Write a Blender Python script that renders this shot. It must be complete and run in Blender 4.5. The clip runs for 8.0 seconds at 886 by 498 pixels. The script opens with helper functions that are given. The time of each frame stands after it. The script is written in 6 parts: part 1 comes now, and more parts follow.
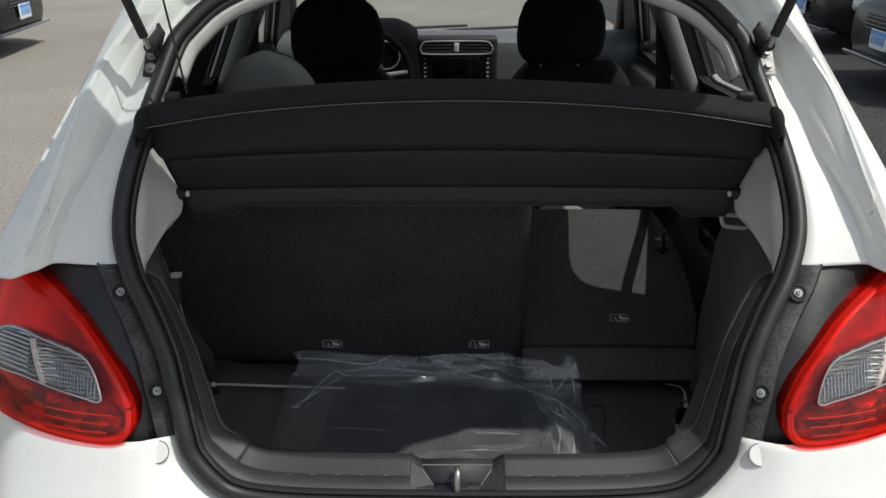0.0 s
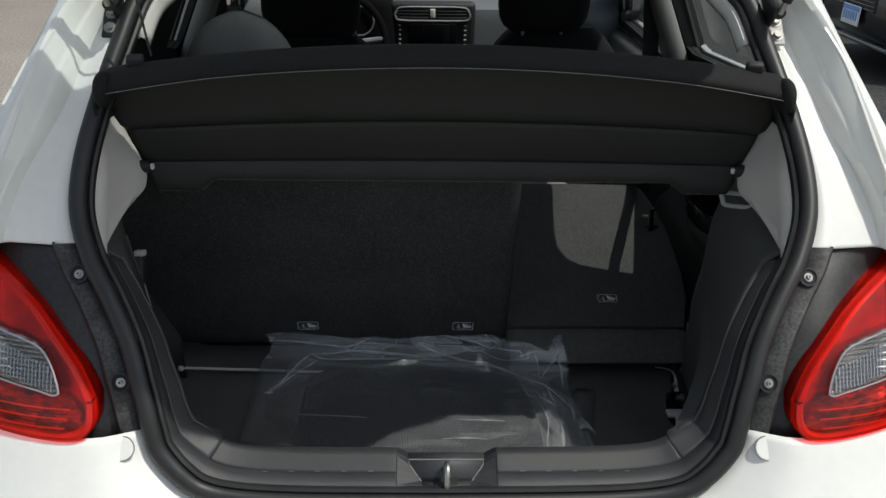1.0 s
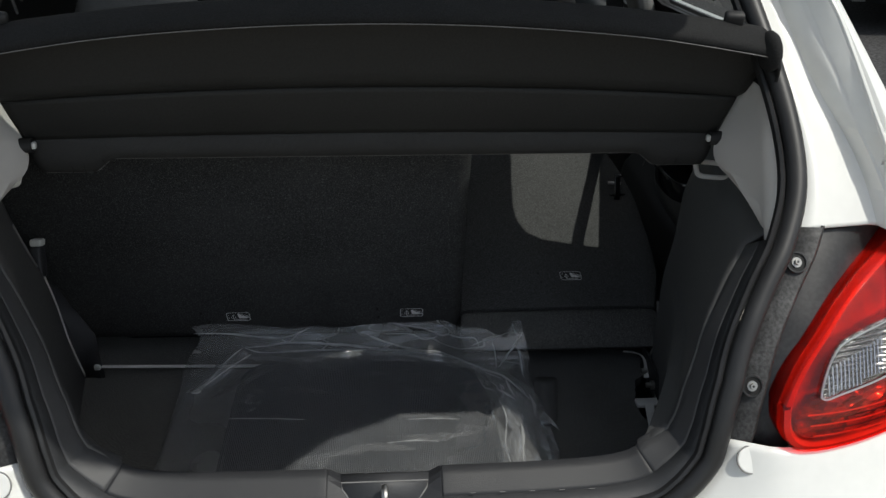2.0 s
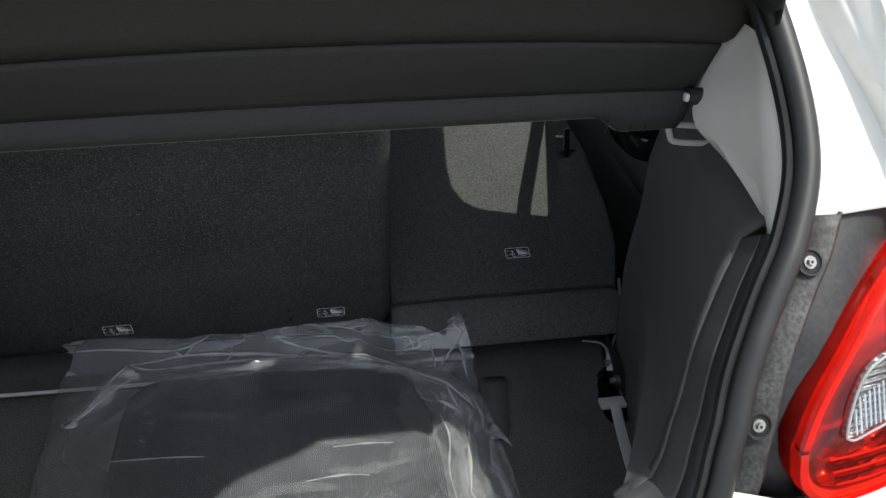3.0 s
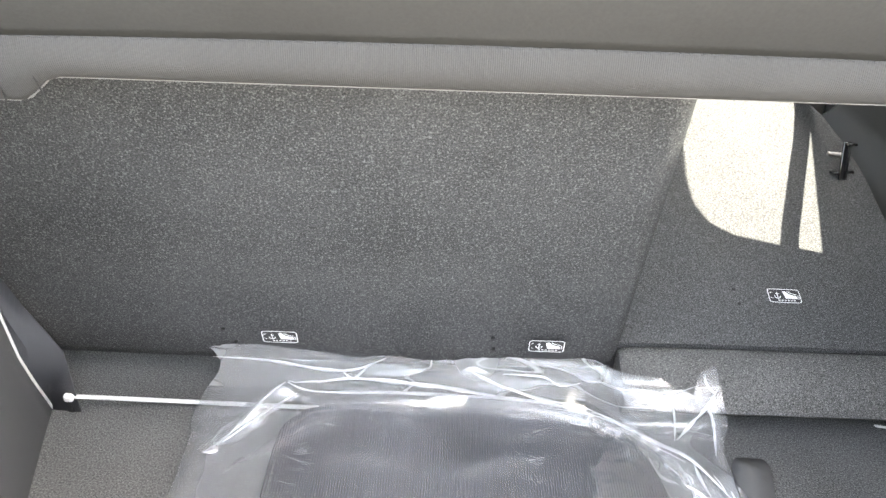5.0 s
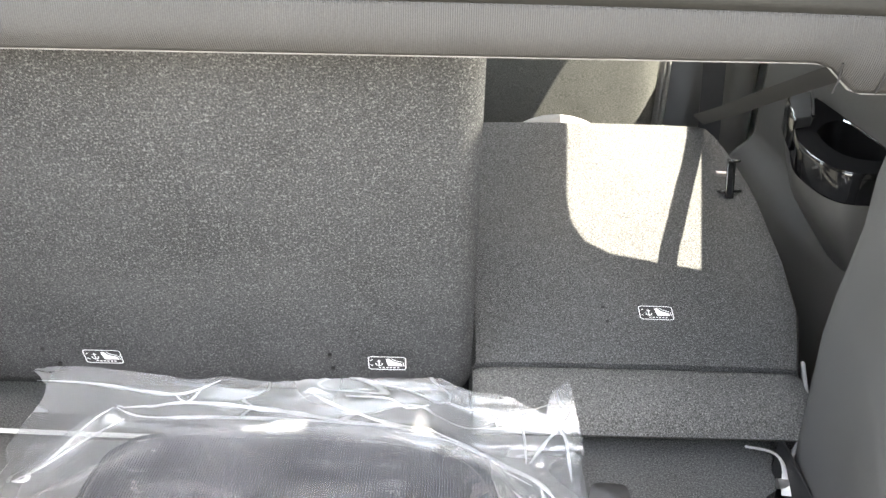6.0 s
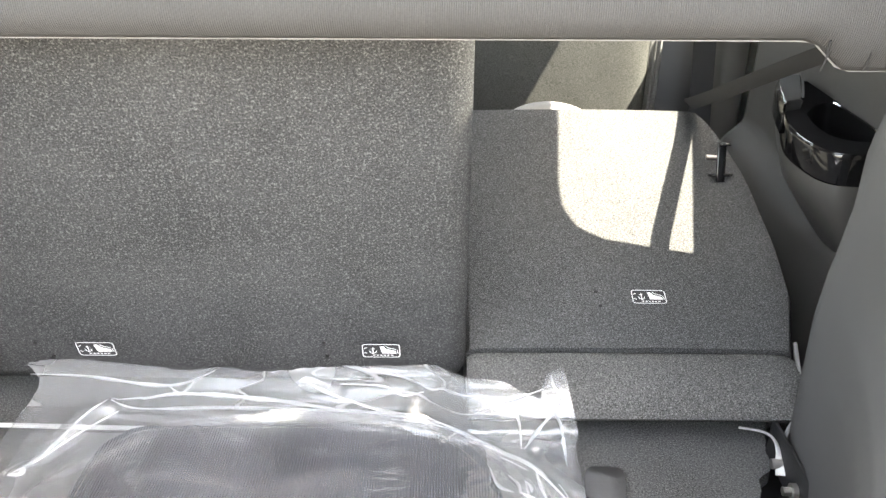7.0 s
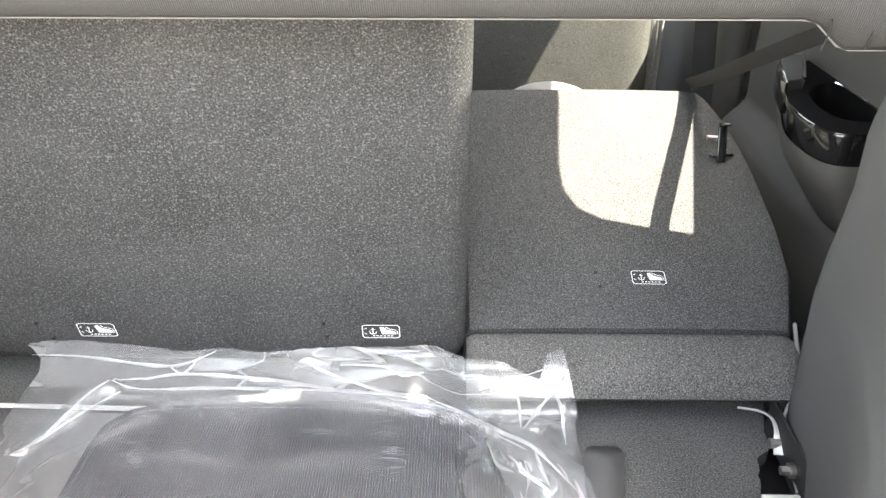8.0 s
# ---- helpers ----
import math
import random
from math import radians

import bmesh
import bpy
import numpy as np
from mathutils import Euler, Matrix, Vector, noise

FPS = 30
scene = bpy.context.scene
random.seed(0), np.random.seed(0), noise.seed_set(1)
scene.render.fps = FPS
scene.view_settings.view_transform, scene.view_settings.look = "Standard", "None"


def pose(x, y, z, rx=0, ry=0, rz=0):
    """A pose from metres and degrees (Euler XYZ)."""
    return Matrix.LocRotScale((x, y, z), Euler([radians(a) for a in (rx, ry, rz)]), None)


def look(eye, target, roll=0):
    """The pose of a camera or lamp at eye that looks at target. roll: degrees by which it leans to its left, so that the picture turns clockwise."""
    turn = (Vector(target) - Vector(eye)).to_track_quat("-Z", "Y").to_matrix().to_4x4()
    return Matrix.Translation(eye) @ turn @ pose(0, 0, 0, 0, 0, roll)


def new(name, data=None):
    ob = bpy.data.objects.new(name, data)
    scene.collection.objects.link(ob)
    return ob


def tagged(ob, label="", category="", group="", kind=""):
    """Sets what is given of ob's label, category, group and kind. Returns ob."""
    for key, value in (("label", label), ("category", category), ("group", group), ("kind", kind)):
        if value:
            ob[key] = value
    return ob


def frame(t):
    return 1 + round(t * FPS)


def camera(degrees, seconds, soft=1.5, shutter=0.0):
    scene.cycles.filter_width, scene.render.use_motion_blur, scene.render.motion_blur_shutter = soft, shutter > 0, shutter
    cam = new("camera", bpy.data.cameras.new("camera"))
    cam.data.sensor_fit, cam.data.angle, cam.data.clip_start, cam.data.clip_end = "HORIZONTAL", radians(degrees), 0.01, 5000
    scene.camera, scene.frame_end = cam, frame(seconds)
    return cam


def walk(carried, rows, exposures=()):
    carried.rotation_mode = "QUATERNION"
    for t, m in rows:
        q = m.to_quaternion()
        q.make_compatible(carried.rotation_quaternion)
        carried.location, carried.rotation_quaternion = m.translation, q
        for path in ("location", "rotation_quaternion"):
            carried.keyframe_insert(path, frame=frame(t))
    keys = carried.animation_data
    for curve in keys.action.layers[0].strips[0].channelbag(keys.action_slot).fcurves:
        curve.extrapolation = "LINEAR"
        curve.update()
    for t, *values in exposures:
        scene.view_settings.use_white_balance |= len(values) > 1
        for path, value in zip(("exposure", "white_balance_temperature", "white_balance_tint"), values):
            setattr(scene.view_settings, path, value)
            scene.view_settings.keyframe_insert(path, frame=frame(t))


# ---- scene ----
from mathutils.bvhtree import BVHTree
cam = camera(56.2, 8.0)
PATH = [
    (0, (-0.003, 0.011, 1.55), (-0.033, 1.855, 0.776), -0.3),
    (0.5, (-0.008, 0.042, 1.534), (-0.024, 1.878, 0.742), -0.0),
    (1, (-0.039, 0.105, 1.525), (0.013, 1.92, 0.687), 1.0),
    (1.5, (-0.04, 0.169, 1.511), (0.068, 1.961, 0.628), 1.3),
    (1.7, (-0.025, 0.209, 1.503), (0.091, 1.992, 0.604), 1.0),
    (2.8, (0.087, 0.514, 1.444), (0.276, 2.208, 0.397), -0.5),
    (3, (0.067, 0.562, 1.435), (0.322, 2.23, 0.361), 0.3),
    (3.5, (-0.003, 0.682, 1.388), (0.252, 2.302, 0.243), 2.0),
    (4, (-0.114, 0.754, 1.363), (-0.051, 2.375, 0.193), 2.8),
    (4.1, (-0.136, 0.771, 1.356), (-0.097, 2.386, 0.175), 3.0),
    (4.2, (-0.150, 0.780, 1.347), (-0.149, 2.394, 0.167), 2.7),
    (5.3, (-0.011, 0.851, 1.224), (-0.009, 2.601, 0.256), 1.5),
    (5.5, (0.044, 0.856, 1.197), (0.068, 2.628, 0.27), 1.8),
    (6, (0.125, 0.848, 1.169), (0.1, 2.646, 0.293), 0.9),
    (6.5, (0.122, 0.845, 1.168), (0.115, 2.638, 0.282), 0.9),
    (7, (0.127, 0.845, 1.163), (0.117, 2.635, 0.271), 0.2),
    (7.5, (0.127, 0.844, 1.164), (0.122, 2.626, 0.256), 0.2),
    (8, (0.129, 0.845, 1.163), (0.116, 2.614, 0.23), 0.1),
]
EXPOSURES = [(0, 0.33, 6900, 6), (1.7, 0.30, 6900, 6), (2.8, 0.95, 6900, 6), (3.2, 1.5, 6900, 7), (3.5, 1.87, 6900, 7), (4.0, 3.45, 7000, 8), (4.3, 3.9, 7100, 9), (5.3, 4.63, 7700, 10), (8, 4.63, 7950, 10)]
walk(cam, [(t, look(eye, target, roll)) for t, eye, target, roll in PATH], exposures=EXPOSURES)

# ---- world and sun ----
TO_SUN = Vector((0.50, -0.20, 1.0)).normalized()
world = bpy.data.worlds.new("sky")
scene.world = world
world.use_nodes = True
sky = world.node_tree.nodes.new("ShaderNodeTexSky")
sky.sky_type = "NISHITA"
sky.sun_disc = False
sky.dust_density, sky.ozone_density = 1.4, 1.0
sky.sun_elevation = math.asin(TO_SUN.z)
sky.sun_rotation = math.atan2(TO_SUN.x, TO_SUN.y)
back = world.node_tree.nodes["Background"]
pale = world.node_tree.nodes.new("ShaderNodeHueSaturation")
pale.inputs["Saturation"].default_value = 0.62
world.node_tree.links.new(sky.outputs[0], pale.inputs["Color"])
world.node_tree.links.new(pale.outputs[0], back.inputs[0])
back.inputs[1].default_value = 0.115
sun = new("sun", bpy.data.lights.new("sun", "SUN"))
sun.data.energy, sun.data.angle, sun.data.color = 2.3, radians(0.5), (1.0, 0.992, 0.98)
sun.matrix_world = look(TO_SUN * 30, (0, 0, 0))


# ---- materials ----
def material(name, color, rough=0.6, metal=0.0, vary=0.12, scale=8.0, fine=0.0, fine_scale=400.0, bump=0.0, bump_scale=300.0, coat=0.0, spec=0.5, speck=None, speck_scale=900.0, transmission=0.0):
    """A principled surface with colour varied at two scales and a fine relief."""
    m = bpy.data.materials.new(name)
    m.use_nodes = True
    nt = m.node_tree
    b = nt.nodes["Principled BSDF"]
    b.inputs["Roughness"].default_value = rough
    b.inputs["Metallic"].default_value = metal
    b.inputs["Coat Weight"].default_value = coat
    b.inputs["Coat Roughness"].default_value = 0.04
    b.inputs["Specular IOR Level"].default_value = spec
    b.inputs["Transmission Weight"].default_value = transmission
    tc = nt.nodes.new("ShaderNodeTexCoord")
    n1 = nt.nodes.new("ShaderNodeTexNoise")
    n1.inputs["Scale"].default_value, n1.inputs["Detail"].default_value = scale, 4.0
    nt.links.new(tc.outputs["Object"], n1.inputs["Vector"])
    ramp = nt.nodes.new("ShaderNodeMapRange")
    ramp.inputs["From Min"].default_value, ramp.inputs["From Max"].default_value = 0.3, 0.7
    ramp.inputs["To Min"].default_value, ramp.inputs["To Max"].default_value = 1.0 - vary, 1.0 + vary
    nt.links.new(n1.outputs["Fac"], ramp.inputs["Value"])
    value = ramp.outputs["Result"]
    if fine:
        n2 = nt.nodes.new("ShaderNodeTexNoise")
        n2.inputs["Scale"].default_value, n2.inputs["Detail"].default_value = fine_scale, 2.0
        nt.links.new(tc.outputs["Object"], n2.inputs["Vector"])
        r2 = nt.nodes.new("ShaderNodeMapRange")
        r2.inputs["From Min"].default_value, r2.inputs["From Max"].default_value = 0.32, 0.68
        r2.inputs["To Min"].default_value, r2.inputs["To Max"].default_value = 1.0 - fine, 1.0 + fine
        nt.links.new(n2.outputs["Fac"], r2.inputs["Value"])
        mul = nt.nodes.new("ShaderNodeMath")
        mul.operation = "MULTIPLY"
        nt.links.new(value, mul.inputs[0])
        nt.links.new(r2.outputs["Result"], mul.inputs[1])
        value = mul.outputs[0]
    tint = nt.nodes.new("ShaderNodeVectorMath")
    tint.operation = "SCALE"
    tint.inputs[0].default_value = color
    nt.links.new(value, tint.inputs["Scale"])
    out = tint.outputs[0]
    if speck:
        n3 = nt.nodes.new("ShaderNodeTexNoise")
        n3.inputs["Scale"].default_value, n3.inputs["Detail"].default_value = speck_scale, 3.0
        nt.links.new(tc.outputs["Object"], n3.inputs["Vector"])
        r3 = nt.nodes.new("ShaderNodeMapRange")
        r3.inputs["From Min"].default_value, r3.inputs["From Max"].default_value = 0.52, 0.70
        nt.links.new(n3.outputs["Fac"], r3.inputs["Value"])
        mix = nt.nodes.new("ShaderNodeMix")
        mix.data_type = "RGBA"
        mix.inputs["B"].default_value = (*speck, 1)
        nt.links.new(r3.outputs["Result"], mix.inputs["Factor"])
        nt.links.new(out, mix.inputs["A"])
        out = mix.outputs["Result"]
    nt.links.new(out, b.inputs["Base Color"])
    rr = nt.nodes.new("ShaderNodeMapRange")
    rr.inputs["To Min"].default_value, rr.inputs["To Max"].default_value = max(0.02, rough - 0.08), min(1.0, rough + 0.08)
    nt.links.new(n1.outputs["Fac"], rr.inputs["Value"])
    nt.links.new(rr.outputs["Result"], b.inputs["Roughness"])
    if bump:
        n4 = nt.nodes.new("ShaderNodeTexNoise")
        n4.inputs["Scale"].default_value, n4.inputs["Detail"].default_value = bump_scale, 3.0
        nt.links.new(tc.outputs["Object"], n4.inputs["Vector"])
        bn = nt.nodes.new("ShaderNodeBump")
        bn.inputs["Strength"].default_value, bn.inputs["Distance"].default_value = bump, 0.002
        nt.links.new(n4.outputs["Fac"], bn.inputs["Height"])
        nt.links.new(bn.outputs["Normal"], b.inputs["Normal"])
    return m


def ribbed(name, color, wave_scale, depth, rough=0.8, axis="X", vary=0.1, tint_by=0.25):
    """A ribbed or woven sheet: bands along one axis, in relief and colour."""
    m = material(name, color, rough, vary=vary, scale=12.0, fine=0.15, fine_scale=700.0)
    nt = m.node_tree
    b = nt.nodes["Principled BSDF"]
    tc = nt.nodes.new("ShaderNodeTexCoord")
    w = nt.nodes.new("ShaderNodeTexWave")
    w.wave_type, w.bands_direction = "BANDS", axis
    w.inputs["Scale"].default_value, w.inputs["Distortion"].default_value = wave_scale, 0.4
    nt.links.new(tc.outputs["Object"], w.inputs["Vector"])
    bn = nt.nodes.new("ShaderNodeBump")
    bn.inputs["Strength"].default_value, bn.inputs["Distance"].default_value = 0.8, depth
    nt.links.new(w.outputs["Fac"], bn.inputs["Height"])
    nt.links.new(bn.outputs["Normal"], b.inputs["Normal"])
    old = b.inputs["Base Color"].links[0].from_socket
    mr = nt.nodes.new("ShaderNodeMapRange")
    mr.inputs["To Min"].default_value, mr.inputs["To Max"].default_value = 1 - tint_by, 1 + tint_by
    nt.links.new(w.outputs["Fac"], mr.inputs["Value"])
    sc = nt.nodes.new("ShaderNodeVectorMath")
    sc.operation = "SCALE"
    nt.links.new(old, sc.inputs[0])
    nt.links.new(mr.outputs["Result"], sc.inputs["Scale"])
    nt.links.new(sc.outputs[0], b.inputs["Base Color"])
    return m


def clear_film(name, haze, tint=(1, 1, 1), rough=0.12, gloss=1.0, ior=1.45, veil=0.0, crinkle=None):
    """A thin clear sheet: light passes straight, with a mirror gloss on top and a little milky haze."""
    m = bpy.data.materials.new(name)
    m.use_nodes = True
    nt = m.node_tree
    nt.nodes.clear()
    out = nt.nodes.new("ShaderNodeOutputMaterial")
    clear = nt.nodes.new("ShaderNodeBsdfTransparent")
    clear.inputs[0].default_value = (*tint, 1)
    milk = nt.nodes.new("ShaderNodeBsdfDiffuse")
    milk.inputs[0].default_value = (0.89, 0.90, 0.91, 1)
    milk2 = nt.nodes.new("ShaderNodeBsdfTranslucent")
    milk2.inputs[0].default_value = (0.89, 0.90, 0.91, 1)
    both = nt.nodes.new("ShaderNodeMixShader")
    nt.links.new(milk.outputs[0], both.inputs[1])
    nt.links.new(milk2.outputs[0], both.inputs[2])
    mix = nt.nodes.new("ShaderNodeMixShader")
    mix.inputs[0].default_value = haze
    if veil:
        tc = nt.nodes.new("ShaderNodeTexCoord")
        n = nt.nodes.new("ShaderNodeTexNoise")
        n.inputs["Scale"].default_value, n.inputs["Detail"].default_value = 6.0, 1.0
        nt.links.new(tc.outputs["Object"], n.inputs["Vector"])
        r = nt.nodes.new("ShaderNodeMapRange")
        r.inputs["From Min"].default_value, r.inputs["From Max"].default_value = 0.2, 0.8
        r.inputs["To Min"].default_value, r.inputs["To Max"].default_value = haze * (1 - veil), haze * (1 + veil)
        nt.links.new(n.outputs["Fac"], r.inputs["Value"])
        nt.links.new(r.outputs["Result"], mix.inputs[0])
    nt.links.new(clear.outputs[0], mix.inputs[1])
    nt.links.new(both.outputs[0], mix.inputs[2])
    shine = nt.nodes.new("ShaderNodeBsdfGlossy")
    shine.inputs["Roughness"].default_value = rough
    f0 = ((ior - 1) / (ior + 1)) ** 2
    lw = nt.nodes.new("ShaderNodeLayerWeight")
    lw.inputs["Blend"].default_value = 0.5
    pw = nt.nodes.new("ShaderNodeMath")
    pw.operation = "POWER"
    pw.inputs[1].default_value = 5.0
    nt.links.new(lw.outputs["Facing"], pw.inputs[0])
    k = nt.nodes.new("ShaderNodeMapRange")
    k.inputs["To Min"].default_value, k.inputs["To Max"].default_value = f0 * gloss, 1.0
    nt.links.new(pw.outputs[0], k.inputs["Value"])
    last = nt.nodes.new("ShaderNodeMixShader")
    nt.links.new(k.outputs[0], last.inputs[0])
    nt.links.new(mix.outputs[0], last.inputs[1])
    nt.links.new(shine.outputs[0], last.inputs[2])
    nt.links.new(last.outputs[0], out.inputs[0])
    if crinkle:
        # sharp creases where a noise crosses its middle, at two sizes, tilting the sheet and doubling it on the crease
        stretch, strength, white = crinkle
        tc = nt.nodes.new("ShaderNodeTexCoord")
        height = []
        for k, (size, detail) in enumerate(((1.0, 1.5), (2.7, 1.0))):
            mp = nt.nodes.new("ShaderNodeMapping")
            mp.inputs["Scale"].default_value = [q * size for q in stretch]
            mp.inputs["Rotation"].default_value = (0.3 * k, 0.35 - 0.8 * k, 0.25 + 0.5 * k)
            nt.links.new(tc.outputs["Object"], mp.inputs["Vector"])
            n = nt.nodes.new("ShaderNodeTexNoise")
            n.inputs["Scale"].default_value, n.inputs["Detail"].default_value, n.inputs["Distortion"].default_value = 1.0, detail, 0.6
            nt.links.new(mp.outputs["Vector"], n.inputs["Vector"])
            mid = nt.nodes.new("ShaderNodeMath")
            mid.operation = "SUBTRACT"
            mid.inputs[1].default_value = 0.5
            nt.links.new(n.outputs["Fac"], mid.inputs[0])
            ab = nt.nodes.new("ShaderNodeMath")
            ab.operation = "ABSOLUTE"
            nt.links.new(mid.outputs[0], ab.inputs[0])
            height.append(ab.outputs[0])
        both_h = nt.nodes.new("ShaderNodeMath")
        both_h.operation = "MULTIPLY_ADD"
        both_h.inputs[1].default_value = 0.4
        nt.links.new(height[1], both_h.inputs[0])
        nt.links.new(height[0], both_h.inputs[2])
        bn = nt.nodes.new("ShaderNodeBump")
        bn.invert = True
        bn.inputs["Strength"].default_value, bn.inputs["Distance"].default_value = strength, 0.02
        nt.links.new(both_h.outputs[0], bn.inputs["Height"])
        for node in (milk, milk2, shine, lw):
            nt.links.new(bn.outputs["Normal"], node.inputs["Normal"])
        crease = nt.nodes.new("ShaderNodeMapRange")
        crease.interpolation_type = "SMOOTHSTEP"
        crease.inputs["From Min"].default_value, crease.inputs["From Max"].default_value = 0.018, 0.0
        crease.inputs["To Min"].default_value, crease.inputs["To Max"].default_value = 0.0, white
        nt.links.new(height[0], crease.inputs["Value"])
        add = nt.nodes.new("ShaderNodeMath")
        add.operation = "ADD"
        add.use_clamp = True
        add.inputs[1].default_value = haze
        if mix.inputs[0].links:
            nt.links.new(mix.inputs[0].links[0].from_socket, add.inputs[1])
        nt.links.new(crease.outputs["Result"], add.inputs[0])
        nt.links.new(add.outputs[0], mix.inputs[0])
    return m


PAINT = material("white_paint", (0.80, 0.80, 0.77), 0.32, vary=0.03, scale=3.0, coat=0.35, fine=0.015, fine_scale=60)
RUBBER = material("black_rubber", (0.018, 0.018, 0.019), 0.46, vary=0.2, scale=20, bump=0.04, bump_scale=400)
TRIM = material("dark_grey_trim", (0.034, 0.035, 0.039), 0.5, vary=0.12, scale=10, bump=0.35, bump_scale=900)
WALLTRIM = material("boot_side_trim", (0.072, 0.0715, 0.0705), 0.62, vary=0.12, scale=6, bump=0.35, bump_scale=800)
POCKET = material("lamp_pocket_plastic", (0.020, 0.020, 0.021), 0.42, vary=0.35, scale=22, fine=0.35, fine_scale=160, bump=0.05, bump_scale=400)
FLANGE = material("dusty_flange_plastic", (0.042, 0.042, 0.043), 0.6, vary=0.5, scale=28, fine=0.5, fine_scale=240, bump=0.15, bump_scale=400)
BOLT = material("dull_bolt_zinc", (0.34, 0.335, 0.32), 0.55, metal=0.5, vary=0.2, scale=80)
# near-black that paints the shade inside holes onto solid discs
HOLESHADE = material("recess_shade", (0.004, 0.004, 0.004), 0.7, vary=0.1)
PILLARTRIM = material("pillar_trim_plastic", (0.61, 0.585, 0.555), 0.55, vary=0.05, scale=8, bump=0.25, bump_scale=900)
MIDTRIM = material("mid_grey_trim", (0.22, 0.215, 0.21), 0.6, vary=0.05, scale=8, bump=0.3, bump_scale=900)
LIGHTTRIM = material("light_grey_trim", (0.52, 0.505, 0.48), 0.55, vary=0.05, scale=8, bump=0.3, bump_scale=900)
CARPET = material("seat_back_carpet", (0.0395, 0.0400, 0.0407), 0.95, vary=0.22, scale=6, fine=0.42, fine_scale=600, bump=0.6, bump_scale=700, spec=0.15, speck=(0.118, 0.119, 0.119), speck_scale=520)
# same seat carpet, painted lighter for the light on the folded back
FOLDCARPETLIT = material("folded_back_carpet_lit", (0.0600, 0.0604, 0.0598), 0.95, vary=0.12, scale=5, fine=0.6, fine_scale=640, bump=0.8, bump_scale=700, spec=0.15, speck=(0.176, 0.178, 0.177), speck_scale=600)
FLOORCARPET = material("boot_floor_carpet", (0.097, 0.097, 0.095), 0.95, vary=0.2, scale=7, fine=0.5, fine_scale=460, bump=0.4, bump_scale=800, spec=0.15, speck=(0.228, 0.227, 0.223), speck_scale=540)
# seat carpet again, with light on the rolled flap put into its colour
FLAPCARPETLIT = material("hinge_flap_carpet_lit", (0.088, 0.087, 0.084), 0.95, vary=0.18, scale=5, fine=0.6, fine_scale=640, bump=0.8, bump_scale=700, spec=0.15, speck=(0.24, 0.235, 0.225), speck_scale=600)
SHELFCLOTH = ribbed("shelf_cloth", (0.037, 0.0368, 0.0365), 190.0, 0.0003, 0.9, "X", tint_by=0.16)
SHELFBOARD = material("shelf_board", (0.0155, 0.0158, 0.0150), 0.7, vary=0.12, scale=7, fine=0.15, fine_scale=300, bump=0.2, bump_scale=300)
SHELFTOP = material("shelf_top_cloth", (0.0135, 0.0138, 0.0142), 0.85, vary=0.15, scale=20, fine=0.3, fine_scale=500, bump=0.3, bump_scale=500, spec=0.25)
EDGETHREAD = material("edge_thread", (0.16, 0.158, 0.155), 0.8, vary=0.2, scale=60)
MATCLOTH = ribbed("mat_ribs", (0.032, 0.039, 0.048), 100.0, 0.0014, 0.8, "X", tint_by=0.65)
SEATCLOTH = material("black_seat_cloth", (0.016, 0.016, 0.018), 0.9, vary=0.15, scale=10, fine=0.4, fine_scale=600, bump=0.5, bump_scale=700, spec=0.2)
SOFTBLACK = material("soft_black", (0.0045, 0.0045, 0.005), 0.9, vary=0.15, bump=0.2, spec=0.08)
SEATSIDE = material("grey_seat_cloth", (0.22, 0.22, 0.215), 0.9, vary=0.1, scale=10, fine=0.3, fine_scale=600, bump=0.5, bump_scale=700, spec=0.2)
SEATREAR = material("seat_rear_cloth", (0.088, 0.089, 0.082), 0.9, vary=0.1, scale=10, fine=0.4, fine_scale=500, bump=0.5, bump_scale=600, spec=0.2)
DASH = material("dash_plastic", (0.125, 0.134, 0.143), 0.5, vary=0.08, scale=8, bump=0.3, bump_scale=500)
DOORGREY = material("door_lining", (0.084, 0.081, 0.076), 0.55, vary=0.08, scale=8, bump=0.3, bump_scale=500)
GLOSSBLACK = material("gloss_black", (0.008, 0.008, 0.009), 0.08, vary=0.1, coat=0.6)
BLACK = material("matt_black", (0.015, 0.015, 0.016), 0.6, vary=0.15, bump=0.2)
SILVER = material("silver_plastic", (0.55, 0.56, 0.58), 0.3, metal=0.7, vary=0.05)
STEEL = material("zinc_steel", (0.46, 0.45, 0.43), 0.42, metal=1.0, vary=0.15, scale=60)
CHROME = material("chrome", (0.75, 0.75, 0.76), 0.1, metal=1.0, vary=0.05)
WHITEPLASTIC = material("white_plastic", (0.62, 0.62, 0.60), 0.45, vary=0.06)
WEBBING = ribbed("belt_webbing", (0.03, 0.03, 0.031), 220.0, 0.0004, 0.75, "X")
TYRE = material("tyre_rubber", (0.02, 0.02, 0.02), 0.8, vary=0.2, bump=0.4)
ASPHALT = material("worn_asphalt", (0.27, 0.245, 0.215), 0.95, vary=0.14, scale=0.5, fine=0.22, fine_scale=45, bump=0.7, bump_scale=120, spec=0.2)
# dark asphalt colour that paints in the shade on the right-hand ground
SHADEDASPHALT = material("shaded_asphalt", (0.045, 0.044, 0.044), 0.9, vary=0.3, scale=0.8, fine=0.5, fine_scale=40, bump=0.7, bump_scale=120, spec=0.3)
NIGHTPAINT = material("dark_car_paint", (0.010, 0.011, 0.013), 0.3, vary=0.08, coat=0.25, spec=0.3)
SILVERPAINT = material("grey_car_paint", (0.09, 0.095, 0.10), 0.2, metal=0.3, vary=0.05, coat=1.0)
